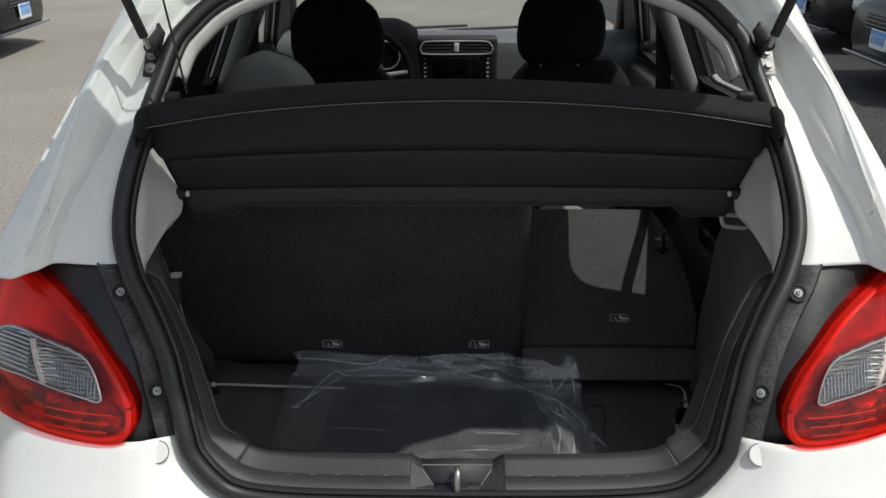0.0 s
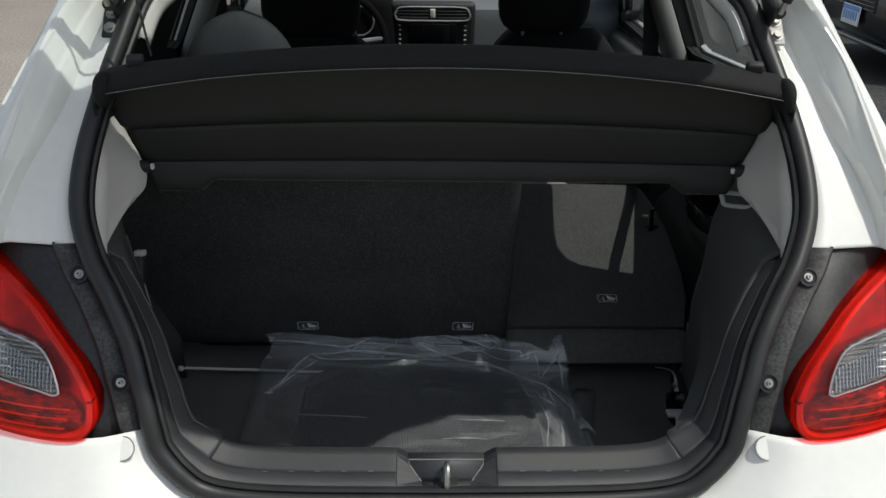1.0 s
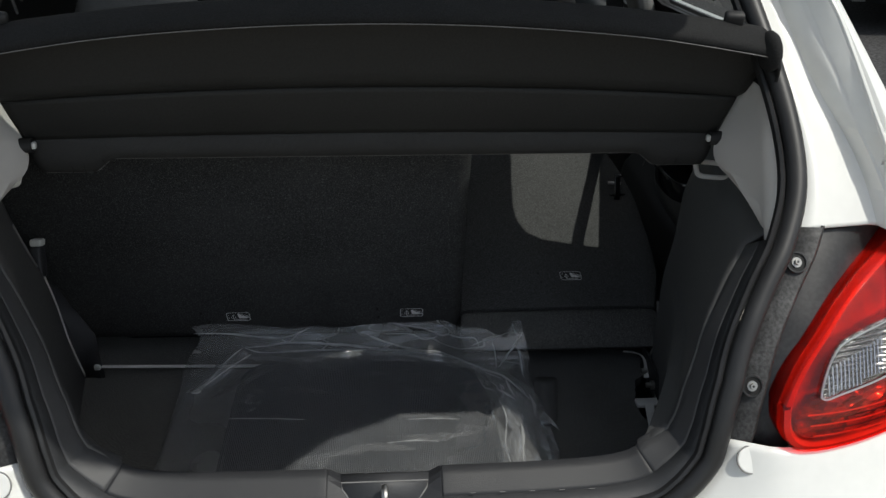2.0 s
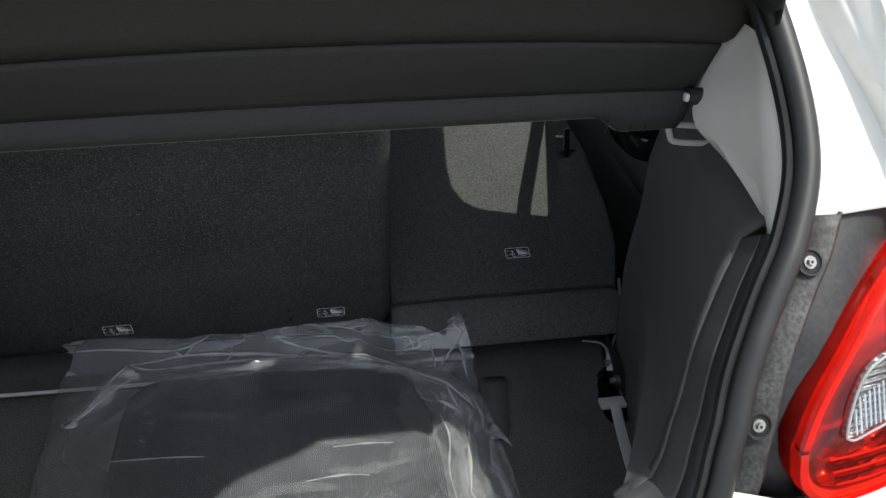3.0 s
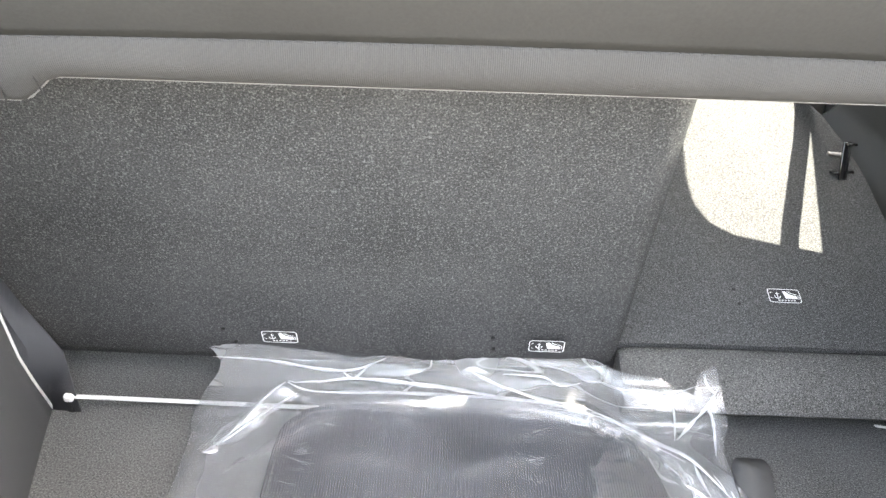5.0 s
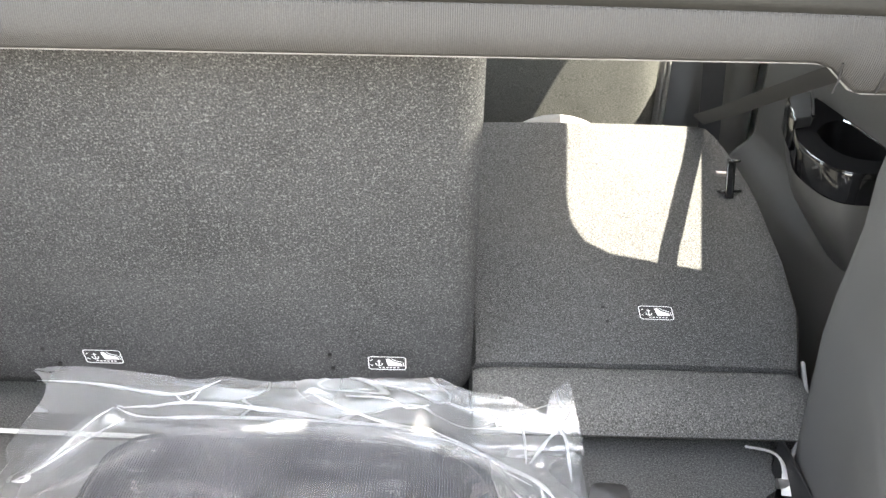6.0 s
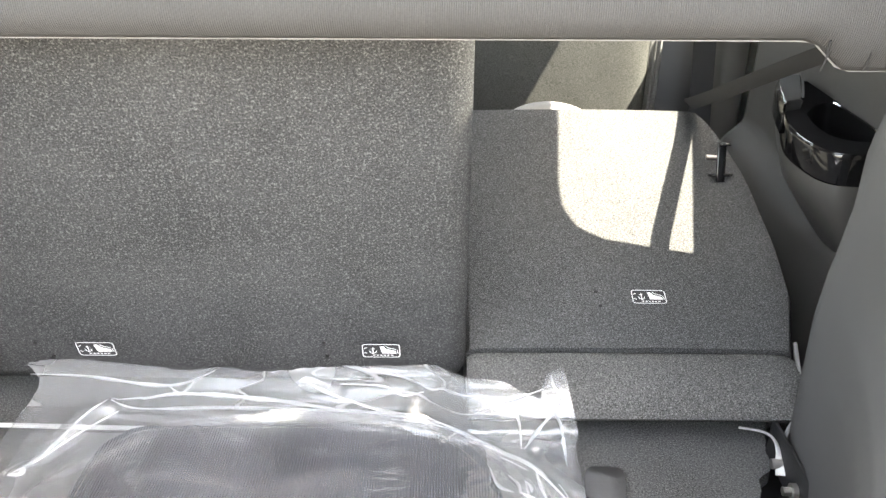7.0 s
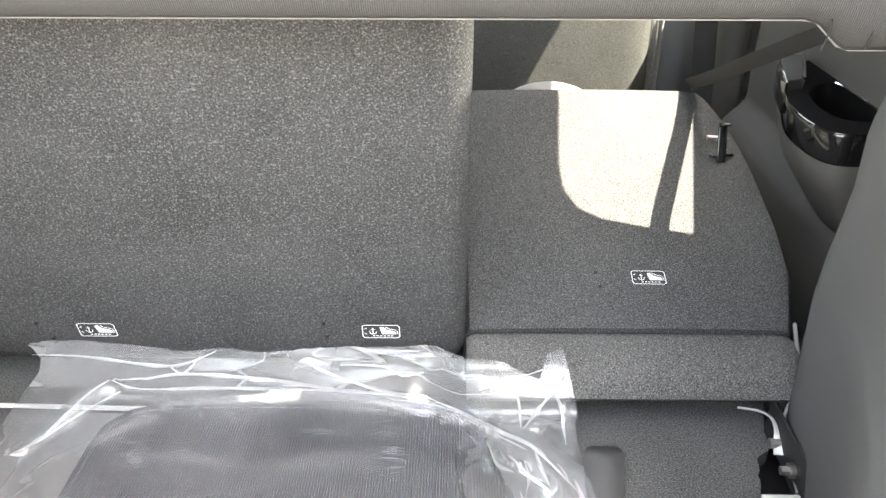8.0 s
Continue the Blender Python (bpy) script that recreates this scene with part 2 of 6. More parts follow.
PLATEBLUE = material("plate_blue", (0.16, 0.36, 0.72), 0.5, vary=0.1, scale=40)
PLATEWHITE = material("plate_white", (0.80, 0.82, 0.85), 0.5, vary=0.05)
LABELWHITE = material("label_print", (0.72, 0.72, 0.71), 0.7, vary=0.06, scale=80)
GLASS = clear_film("window_glass", 0.015, (0.90, 0.95, 0.93), 0.0, 1.0, 1.5)
DARKGLASS = clear_film("tinted_glass", 0.01, (0.74, 0.78, 0.77), 0.0, 1.0, 1.5)
BAGFILM = clear_film("bag_film", 0.080, (0.98, 0.985, 0.99), 0.13, 2.4, 1.5, 0.45, ((7, 12, 9), 0.34, 0.05))
FLAPFILM = clear_film("bag_film_crumpled", 0.25, (0.97, 0.98, 0.99), 0.20, 2.8, 1.5, 0.55, ((5, 14, 24), 0.30, 0.16))
UNDERFILM = clear_film("bag_film_under", 0.30, (0.97, 0.98, 0.99), 0.14, 2.4, 1.5, 0.4)
FOLDFAINT = clear_film("bag_film_creased", 0.15, (0.98, 0.985, 0.99), 0.12, 3.0, 1.5, 0.4)
FOLDSOFT = clear_film("bag_film_doubled", 0.16, (0.97, 0.98, 0.99), 0.14, 3.2, 1.5, 0.5, ((18, 20, 20), 0.3, 0.05))
FOLDFILM = clear_film("bag_film_pleated", 0.50, (0.97, 0.98, 0.99), 0.12, 3.8, 1.5, 0.5)
SIDEGLASS = clear_film("side_window_glass", 0.012, (0.84, 0.87, 0.86), 0.0, 1.0, 1.5)
LENSCLEAR = clear_film("lamp_clear_lens", 0.008, (0.97, 0.97, 0.97), 0.02, 0.8, 1.5)
HEADLAMP = material("head_lamp_lens", (0.5, 0.52, 0.55), 0.1, metal=0.4, coat=1.0)


REDFILM = clear_film("red_lens_film", 0.04, (0.97, 0.13, 0.09), 0.02, 1.0, 1.5)
for node in REDFILM.node_tree.nodes:
    if node.type in ("BSDF_DIFFUSE", "BSDF_TRANSLUCENT"):
        node.inputs[0].default_value = (0.80, 0.045, 0.035, 1)


def faceted(name, color, cell, depth, rough, metal, dark):
    """A mirror bowl pressed into facets, some bright and some dark."""
    m = material(name, color, rough, metal=metal, vary=0.25, scale=25)
    nt = m.node_tree
    b = nt.nodes["Principled BSDF"]
    tc = nt.nodes.new("ShaderNodeTexCoord")
    mp = nt.nodes.new("ShaderNodeMapping")
    mp.inputs["Scale"].default_value = (cell * 0.5, cell * 0.3, cell)
    nt.links.new(tc.outputs["Object"], mp.inputs["Vector"])
    v = nt.nodes.new("ShaderNodeTexVoronoi")
    v.inputs["Scale"].default_value = 1.0
    nt.links.new(mp.outputs["Vector"], v.inputs["Vector"])
    r = nt.nodes.new("ShaderNodeMapRange")
    r.inputs["To Min"].default_value, r.inputs["To Max"].default_value = dark, 1.0
    nt.links.new(v.outputs["Color"], r.inputs["Value"])
    sc = nt.nodes.new("ShaderNodeVectorMath")
    sc.operation = "SCALE"
    nt.links.new(b.inputs["Base Color"].links[0].from_socket, sc.inputs[0])
    nt.links.new(r.outputs["Result"], sc.inputs["Scale"])
    nt.links.new(sc.outputs[0], b.inputs["Base Color"])
    bn = nt.nodes.new("ShaderNodeBump")
    bn.inputs["Strength"].default_value, bn.inputs["Distance"].default_value = 0.9, depth
    nt.links.new(v.outputs["Distance"], bn.inputs["Height"])
    nt.links.new(bn.outputs["Normal"], b.inputs["Normal"])
    return m


LAMPBOWL = material("lamp_bowl", (0.80, 0.74, 0.72), 0.22, metal=0.75, vary=0.5, scale=11, bump=0.9, bump_scale=40)
REDFACET = faceted("red_reflector", (0.95, 0.70, 0.62), 70.0, 0.02, 0.10, 0.85, 0.02)
REFLECTOR = ribbed("lamp_reflector", (0.40, 0.39, 0.38), 60.0, 0.006, 0.22, "Z", tint_by=0.5)
REFLECTOR.node_tree.nodes["Principled BSDF"].inputs["Metallic"].default_value = 0.9
REDRIM = material("red_light_guide", (0.66, 0.54, 0.50), 0.35, vary=0.12, scale=30)


# ---- building helpers ----
def part(name, bm, mat, parent=None, label="", smooth=True, solid=0.0, offset=0.0, bevel=0.0):
    me = bpy.data.meshes.new(name)
    bmesh.ops.recalc_face_normals(bm, faces=bm.faces)
    bm.to_mesh(me)
    bm.free()
    me.materials.append(mat)
    if smooth:
        me.polygons.foreach_set("use_smooth", [True] * len(me.polygons))
        me.set_sharp_from_angle(angle=radians(40))
    ob = new(name, me)
    if parent:
        ob.parent = parent
        ob.matrix_parent_inverse = parent.matrix_basis.inverted()
    if label:
        ob["label"] = label
    if solid:
        mod = ob.modifiers.new("thickness", "SOLIDIFY")
        mod.thickness, mod.offset = solid, offset
    if bevel:
        mod = ob.modifiers.new("edge", "BEVEL")
        mod.width, mod.segments, mod.limit_method = bevel, 2, "ANGLE"
    return ob


def thing(name, at, label, category, group="", kind=""):
    ob = new(name)
    ob.empty_display_size = 0.05
    ob.matrix_basis = Matrix.Translation(at)
    return tagged(ob, label, category, group, kind)


def loft(rings, closed=False, caps=False, bm=None):
    """A surface through rings of points, ring after ring."""
    bm = bm or bmesh.new()
    vs = [[bm.verts.new(p) for p in r] for r in rings]
    for a, b in zip(vs, vs[1:]):
        n = len(a)
        for i in range(n if closed else n - 1):
            q = (a[i], a[(i + 1) % n], b[(i + 1) % n], b[i])
            if len({v.index if v.index >= 0 else id(v) for v in q}) == 4:
                bm.faces.new(q)
    if caps:
        bm.faces.new(vs[0])
        bm.faces.new(vs[-1])
    return bm


def box(c, s, bevel=0.01, rot=(0, 0, 0), seg=3, bm=None):
    bm = bm or bmesh.new()
    r = bmesh.ops.create_cube(bm, size=1.0, matrix=pose(*c, *rot) @ Matrix.Diagonal((*s, 1)))
    if bevel:
        edges = {e for v in r["verts"] for e in v.link_edges}
        bmesh.ops.bevel(bm, geom=list(edges), offset=min(bevel, min(s) * 0.45), segments=seg, profile=0.5, affect="EDGES")
    return bm


def rod(p, q, r, r2=None, n=16, bm=None):
    bm = bm or bmesh.new()
    p, q = Vector(p), Vector(q)
    d = q - p
    turn = d.to_track_quat("Z", "Y").to_matrix().to_4x4()
    bmesh.ops.create_cone(bm, cap_ends=True, segments=n, radius1=r, radius2=r if r2 is None else r2, depth=d.length, matrix=Matrix.Translation((p + q) / 2) @ turn)
    return bm


def tube(points, r, n=10, bm=None, flat=1.0, up=(0, 0, 1)):
    """A tube along points; flat squeezes it into a strap."""
    pts = [Vector(p) for p in points]
    rings = []
    for i, p in enumerate(pts):
        t = (pts[min(i + 1, len(pts) - 1)] - pts[max(i - 1, 0)]).normalized()
        a = t.cross(Vector(up)).normalized()
        b = a.cross(t).normalized()
        rings.append([p + a * r * math.cos(k * 2 * math.pi / n) + b * r * flat * math.sin(k * 2 * math.pi / n) for k in range(n)])
    return loft(rings, closed=True, caps=True, bm=bm)


def smooth_line(points, n):
    """n points along a Catmull-Rom line through the given ones."""
    p = [Vector(q) for q in points]
    m = len(p) - 1
    out = []
    for k in range(n):
        u = k / (n - 1) * m
        i = min(int(u), m - 1)
        f = u - i
        a, b, c, d = p[max(i - 1, 0)], p[i], p[i + 1], p[min(i + 2, m)]
        out.append(0.5 * ((2 * b) + (c - a) * f + (2 * a - 5 * b + 4 * c - d) * f * f + (3 * b - a - 3 * c + d) * f * f * f))
    return out


def dome(outline, surface, rim, steps, bm=None):
    """A shell over an outline in x and z: rim rows first, then shrinking rings on a surface y(x, z)."""
    bm = bm or bmesh.new()
    cx = sum(p[0] for p in outline) / len(outline)
    cz = sum(p[1] for p in outline) / len(outline)
    rings = []
    for k, dy in rim + [(s, 0.0) for s in steps]:
        ring = []
        for x, z in outline:
            X, Z = cx + (x - cx) * k, cz + (z - cz) * k
            ring.append((X, surface(X, Z) + dy, Z))
        rings.append(ring)
    loft(rings, closed=True, bm=bm)
    bm.verts.ensure_lookup_table()
    bm.faces.new(bm.verts[-len(outline):])
    return bm


def plate(outline, holes, to3d, bm=None):
    """A flat plate with holes, from outlines in two coordinates."""
    bm = bm or bmesh.new()
    edges = []
    for loop in [outline] + holes:
        vs = [bm.verts.new((p[0], p[1], 0)) for p in loop]
        edges += [bm.edges.new((vs[i], vs[(i + 1) % len(vs)])) for i in range(len(vs))]
    bmesh.ops.triangle_fill(bm, use_beauty=True, use_dissolve=False, edges=edges)
    for v in bm.verts:
        v.co = to3d(v.co.x, v.co.y)
    return bm


def mirrored(bm):
    for v in bm.verts:
        v.co.x = -v.co.x
    return bm


# ---- form of the car: opening line, rear profile, side planes ----
RZ = [0.20, 0.60, 0.68, 0.72, 0.80, 0.852, 0.915, 0.978, 1.05, 1.15, 1.278, 1.48, 1.6]
RY = [1.03, 1.048, 1.055, 1.060, 1.083, 1.105, 1.147, 1.195, 1.259, 1.350, 1.467, 1.655, 1.767]


def rear(z):
    return float(np.interp(z, RZ, RY))


def wrap(x):
    return 1.33 * max(0.0, abs(x) - 0.5) ** 2


def side(z):
    """Half width of the car at the height of the windows."""
    return 0.81 - 0.44 * (z - 0.93)


HALF = [(0, 1.468), (0.15, 1.463), (0.30, 1.443), (0.40, 1.412), (0.455, 1.384), (0.49, 1.352), (0.514, 1.322), (0.531, 1.265), (0.551, 1.19), (0.564, 1.112), (0.560, 1.05),
        (0.535, 0.995), (0.499, 0.945), (0.468, 0.895), (0.447, 0.840), (0.434, 0.79), (0.424, 0.755), (0.394, 0.718), (0.358, 0.690), (0.30, 0.676), (0.2, 0.670), (0.0, 0.668)]
RAW = smooth_line([(x, 0, z) for x, z in HALF], 400)
RUN = np.concatenate([[0], np.cumsum([(b - a).length for a, b in zip(RAW, RAW[1:])])])
RIGHT = [Vector((float(np.interp(r, RUN, [p.x for p in RAW])), 0, float(np.interp(r, RUN, [p.z for p in RAW])))) for r in np.linspace(0, RUN[-1], 170)]
LOOP = [Vector((p.x, rear(p.z), p.z)) for p in RIGHT]
LOOP += [Vector((-p.x, p.y, p.z)) for p in LOOP[-2:0:-1]]


def loop_x(z):
    """Half width of the opening at a height, on its upright part."""
    zs = [p.z for p in RIGHT][::-1]
    xs = [p.x for p in RIGHT][::-1]
    return float(np.interp(z, zs, xs))


def around(section, indices, closed):
    """Rings of a section (inward, into the car) carried round the opening line."""
    rings = []
    n = len(LOOP)
    for i in indices:
        p = LOOP[i % n]
        t = (LOOP[(i + 1) % n] - LOOP[(i - 1) % n]).normalized()
        slope = (rear(p.z + 0.02) - rear(p.z - 0.02)) / 0.04
        out = Vector((0, -1, slope)).normalized()
        inward = out.cross(t).normalized()
        if inward.dot(Vector((0, 0, 1.05)) - Vector((p.x, 0, p.z))) < 0:
            inward = -inward
        rings.append([p + inward * d - out * e for d, e in section])
    return rings


# ---- ground ----
def ground_sheet():
    bm = bmesh.new()
    xs = [-1500, -200, -60, -25, -12, -6, -3, 0, 3, 6, 12, 25, 60, 200, 1500]
    loft([[(x, y, 0) for x in xs] for y in [-1500, -200, -60, -20, -8, -3, 0, 3, 6, 10, 15, 25, 60, 200, 1500]], bm=bm)
    return tagged(part("ground", bm, ASPHALT), "sunlit worn tan asphalt of a car park", "ground", kind="structure")


ground_sheet()
# shade on the ground, painted as a dark strip of asphalt
bm = bmesh.new()
edge = [(2.05 + 0.06 * math.sin(y * 1.7) + 0.04 * math.sin(y * 5.1), y) for y in np.linspace(-8, 40, 60)]
loft([[(x, y, 0.004) for x, y in edge], [(30, y, 0.004) for x, y in edge]], bm=bm)
tagged(part("road", bm, SHADEDASPHALT), "asphalt strip painted dark as shade beside the sunlit one", "road", kind="structure")

# ---- the car body ----
car = thing("hatchback_car", (0, 2.8, 0), "white compact hatchback car with its tailgate open", "car")

SEAL_A = [(0.013 + 0.0135 * math.cos(a), -0.006 + 0.012 * math.sin(a)) for a in np.linspace(0, 2 * math.pi, 12, endpoint=False)]
SEAL_B = [(0.0305 + 0.005 * math.cos(a), 0.000 + 0.007 * math.sin(a)) for a in np.linspace(0, 2 * math.pi, 8, endpoint=False)]
ring_ids = range(len(LOOP) + 1)
seal = part("door_seal", loft(around(SEAL_A, ring_ids, True), closed=True), RUBBER, car, "black rubber seal round the tailgate opening")
part("seal_lip", loft(around(SEAL_B, ring_ids, True), closed=True), RUBBER, seal)


def body_rows():
    """Rows across one rear pillar, from the opening out to the side, low to high."""
    flat = ([1.0, 1.024, 1.072, 1.13, 1.169, 1.252, 1.284, 1.34, 1.40], [0.652, 0.649, 0.642, 0.613, 0.588, 0.564, 0.550, 0.515, 0.47])
    outer = ([1.0, 1.098, 1.18, 1.246, 1.303, 1.343, 1.40], [0.715, 0.687, 0.664, 0.640, 0.620, 0.591, 0.555])
    soft = lambda z, line: sum(float(np.interp(z + d, *line)) for d in np.linspace(-0.035, 0.035, 15)) / 15
    rows = []
    for z in np.linspace(1.008, 1.40, 96):
        x0 = loop_x(z)
        x1 = max(soft(z, flat) + 0.006, x0 + 0.014)
        x3 = soft(z, outer) - 0.016
        y = rear(z)
        xs = side(z)
        x3 = max(x3, x1 + 0.03)
        a, b = y + 0.020, y - 0.058 + 0.3 * wrap(x3)
        xa, xb = x1 + (x3 - x1) * 0.42, x1 + (x3 - x1) * 0.55
        rows.append([(x0, y + 0.004, z), (x0 + 0.3 * (x1 - x0), y + 0.010, z), (x1 - 0.006, a, z), (x1 + 0.004, a - 0.003, z), (xa, a - 0.032, z), (xa + 0.004, a - 0.035, z),
                     (xb, a - 0.037, z), (xb + 0.004, a - 0.041, z), (x3 - 0.004, b + 0.005, z), (x3 + 0.005, b, z), (xs - 0.030, b + 0.012, z), (xs - 0.010, y - 0.020 + wrap(xs), z), (xs, y + 0.03 + wrap(xs), z), (xs + 0.001, y + 0.12, z)])
    return rows


def top_columns(last):
    """From the top of a pillar round to the middle of the roof's rear edge."""
    cols = []
    ids = [i for i in range(len(RIGHT)) if RIGHT[i].z >= 1.40 and RIGHT[i].x <= loop_x(1.40) + 0.001]
    ids = ids[::-1]
    n = len(last)
    p0, p5 = Vector(last[0]), Vector(last[-1])
    for j, i in enumerate(ids):
        f = (j + 1) / len(ids)
        q0 = Vector((RIGHT[i].x, rear(RIGHT[i].z) + 0.004, RIGHT[i].z))
        a = f * math.pi / 2
        q5 = Vector((p5.x * math.cos(a), p5.y + 0.05 * f, 1.40 + 0.098 * math.sin(a)))
        col = []
        for k in range(n):
            w = ((Vector(last[k]) - p0).length) / (p5 - p0).length
            w = min(1.0, w)
            q = q0.lerp(q5, w)
            dip = Vector(last[k]) - p0.lerp(p5, w)
            q += Vector((0, dip.y, 0)) * (1 - 0.6 * f)
            col.append(q)
        cols.append(col)
    return cols


for flip in (False, True):
    rows = body_rows()
    bm = loft(rows + top_columns(rows[-1]))
    part("rear_pillar", mirrored(bm) if flip else bm, PAINT, car, "white painted rear pillar with tailgate gutter", solid=0.004)

PILLAR = BVHTree.FromBMesh(loft(body_rows()))
CREASE = [(0.600, 1.300), (0.622, 1.258), (0.638, 1.206), (0.654, 1.144), (0.664, 1.105), (0.666, 1.073), (0.690, 1.045), (0.705, 1.020)]
for sgn in (1, -1):
    bead = []
    for p in smooth_line([(x, 0, z) for x, z in CREASE], 40):
        hit, nrm, face, far = PILLAR.ray_cast(Vector((p.x, 0.8, p.z)), Vector((0, 1, 0)))
        if hit:
            bead.append(Vector((sgn * hit.x, hit.y - 0.0005, hit.z)))
    part("pillar_bead", tube(bead, 0.0035, 8), PAINT, car, "raised seam down the painted pillar")

# roof and headlining
roof_rings = []
for y in np.linspace(1.82, 3.05, 14):
    rise = 0.022 * math.sin((y - 1.6) / 1.6 * math.pi)
    w = side(1.40) + 0.001
    roof_rings.append([(w * math.cos(a), y, 1.40 + (0.098 + rise) * math.sin(a)) for a in np.linspace(0, math.pi, 31)])
roof_rings.insert(0, [(q[0], rear(1.40) + 0.095 + 0.05 * math.sin(a), 1.40 + 0.098 * math.sin(a)) for q, a in zip(roof_rings[0], np.linspace(0, math.pi, 31))])
part("roof", loft(roof_rings), PAINT, car, solid=0.004)
inner = [[(x * 0.985, y, z - 0.035) for x, y, z in r] for r in roof_rings[1:]]
part("headlining", loft(inner), LIGHTTRIM, car, "light grey headlining", solid=0.006)


def rounded(points, n=48, r=0.35):
    """Rounds the corners of an outline."""
    out = []
    m = len(points)
    for i in range(m):
        a, b, c = Vector(points[i - 1]), Vector(points[i]), Vector(points[(i + 1) % m])
        p, q = b.lerp(a, r), b.lerp(c, r)
        for k in range(7):
            t = k / 6
            out.append(tuple(p * (1 - t) ** 2 + b * 2 * t * (1 - t) + q * t * t))
    return out


# outlines of the side windows in y and z
REARWIN = [(1.765, 1.105), (1.764, 1.21), (1.768, 1.295), (1.788, 1.338), (1.824, 1.360), (1.88, 1.371), (2.09, 1.384), (2.42, 1.386), (2.47, 1.38), (2.475, 1.07), (2.42, 1.06), (2.1, 1.085)]
FRONTWIN = rounded([(2.575, 0.957), (2.56, 1.312), (3.04, 1.312), (3.50, 0.99)], r=0.10)
SIDE_OUT = [(rear(z) + 0.10, z) for z in np.linspace(0.95, 1.40, 12)] + [(2.2, 1.40), (3.05, 1.40), (3.80, 1.02), (3.82, 0.95), (2.6, 0.95)]


def wing_top(y):
    """Upper edge of the lower body side: level along the doors, falling with the bonnet."""
    return float(np.interp(y, [3.80, 3.98, 4.23, 4.40, 4.45], [0.952, 0.900, 0.815, 0.725, 0.685]))


REARWIN_DRIVER = [(2.30, 1.085), (2.315, 1.384), (2.42, 1.386), (2.47, 1.38), (2.475, 1.07), (2.42, 1.06)]
for sgn in (1, -1):
    rear_win = REARWIN if sgn > 0 else REARWIN_DRIVER
    bm = plate(SIDE_OUT, [rear_win, FRONTWIN], lambda y, z: (sgn * side(z), y, z))
    part("side_panel", bm, PAINT, car, solid=0.035 * sgn, offset=0, smooth=False)
    bm = plate(SIDE_OUT, [rear_win, FRONTWIN], lambda y, z: (sgn * (side(z) - 0.030), y, z))
    part("side_lining", bm, BLACK, car, smooth=False, solid=0.012 * sgn, offset=0)
    for win in (rear_win, FRONTWIN):
        bm = plate(win, [], lambda y, z: (sgn * (side(z) - 0.002), y, z))
        pane = part("window_pane", bm, SIDEGLASS, car, smooth=False)
        bm = tube([(sgn * (side(z) - 0.004), y, z) for y, z in win + win[:2]], 0.008, 6)
        part("window_frame", bm, RUBBER, car)
        cy, cz = sum(p[0] for p in win) / len(win), sum(p[1] for p in win) / len(win)
        inner = [(cy + (y - cy) * 0.999, cz + (z - cz) * 0.997) for y, z in win]
        bm = loft([[(sgn * (side(z) - e), y, z) for y, z in inner + inner[:1]] for e in (0.0375, 0.020, -0.0185)])
        part("window_reveal", bm, BLACK, car, smooth=False)
    # lower side with wheel arches
    cols = []
    for y in np.linspace(1.27, 4.45, 90):
        low = 0.20
        for ya in (1.60, 4.05):
            if abs(y - ya) < 0.325:
                low = max(low, 0.29 + math.sqrt(0.325 ** 2 - (y - ya) ** 2))
        taper = 1.0 - 0.20 * max(0.0, (1.75 - y) / 0.5) ** 2 * 0.28 - 0.16 * max(0.0, (y - 3.7) / 0.75) ** 2
        col = []
        for k in range(12):
            z = low + (wing_top(y) - low) * k / 11
            col.append((sgn * taper * float(np.interp(z, [0.18, 0.30, 0.50, 0.72, 0.78, 0.952], [0.74, 0.79, 0.822, 0.835, 0.822, 0.801])), y, z))
        cols.append(col)
    part("lower_side", loft(cols), PAINT, car, solid=0.004)


# rear bumper, from the opening's lower half outward
def bumper_y(x, z):
    b = float(np.interp(z, [0.18, 0.24, 0.32, 0.48, 0.60, 0.66, 0.70, 0.74, 0.785, 0.80], [1.02, 0.975, 0.945, 0.93, 0.942, 0.970, 0.998, 1.026, 1.056, 1.072]))
    return b + 1.33 * max(0.0, abs(x) - 0.5) ** 2 + 0.12 * (max(0.0, abs(x) - 0.70) / 0.11) ** 2


low_ids = [i for i in range(len(RIGHT)) if RIGHT[i].z <= 0.795]
TARGET = smooth_line([(0.79, 0, 0.795), (0.815, 0, 0.62), (0.80, 0, 0.40), (0.74, 0, 0.22), (0.45, 0, 0.20), (0.0, 0, 0.19)], len(low_ids))
rings = []
for w in np.linspace(0, 1, 22):
    ring = []
    for i, tg in zip(low_ids, TARGET):
        p = RIGHT[i]
        x, z = p.x + (tg.x - p.x) * w, p.z + (tg.z - p.z) * w
        k = min(1.0, w * 6)
        ring.append((x, (rear(z) + 0.004) * (1 - k) + bumper_y(x, z) * k, z))
    rings.append(ring)
both = [r + [(-x, y, z) for x, y, z in r[-2::-1]] for r in rings]
bumper = part("rear_bumper", loft(both), PAINT, car, "white painted rear bumper", solid=0.004)
for sgn in (1, -1):
    c, n = Vector((sgn * 0.4605, 1.0605, 0.770)), Vector((0, -0.83, 0.557))
    bm = rod(c - n * 0.005, c + n * 0.0016, 0.0168, 0.0164, n=32)
    plug = part("access_plug", bm, PAINT, bumper, "round white plug", bevel=0.0010)
    ring = [c + n * 0.0008 + 0.0172 * (Vector((math.cos(a), 0, 0)) + Vector((0, 0.557, 0.83)) * math.sin(a)) for a in np.linspace(0, 2 * math.pi, 33)]
    part("plug_gap", tube(ring, 0.0010, 6, up=n), MIDTRIM, plug)

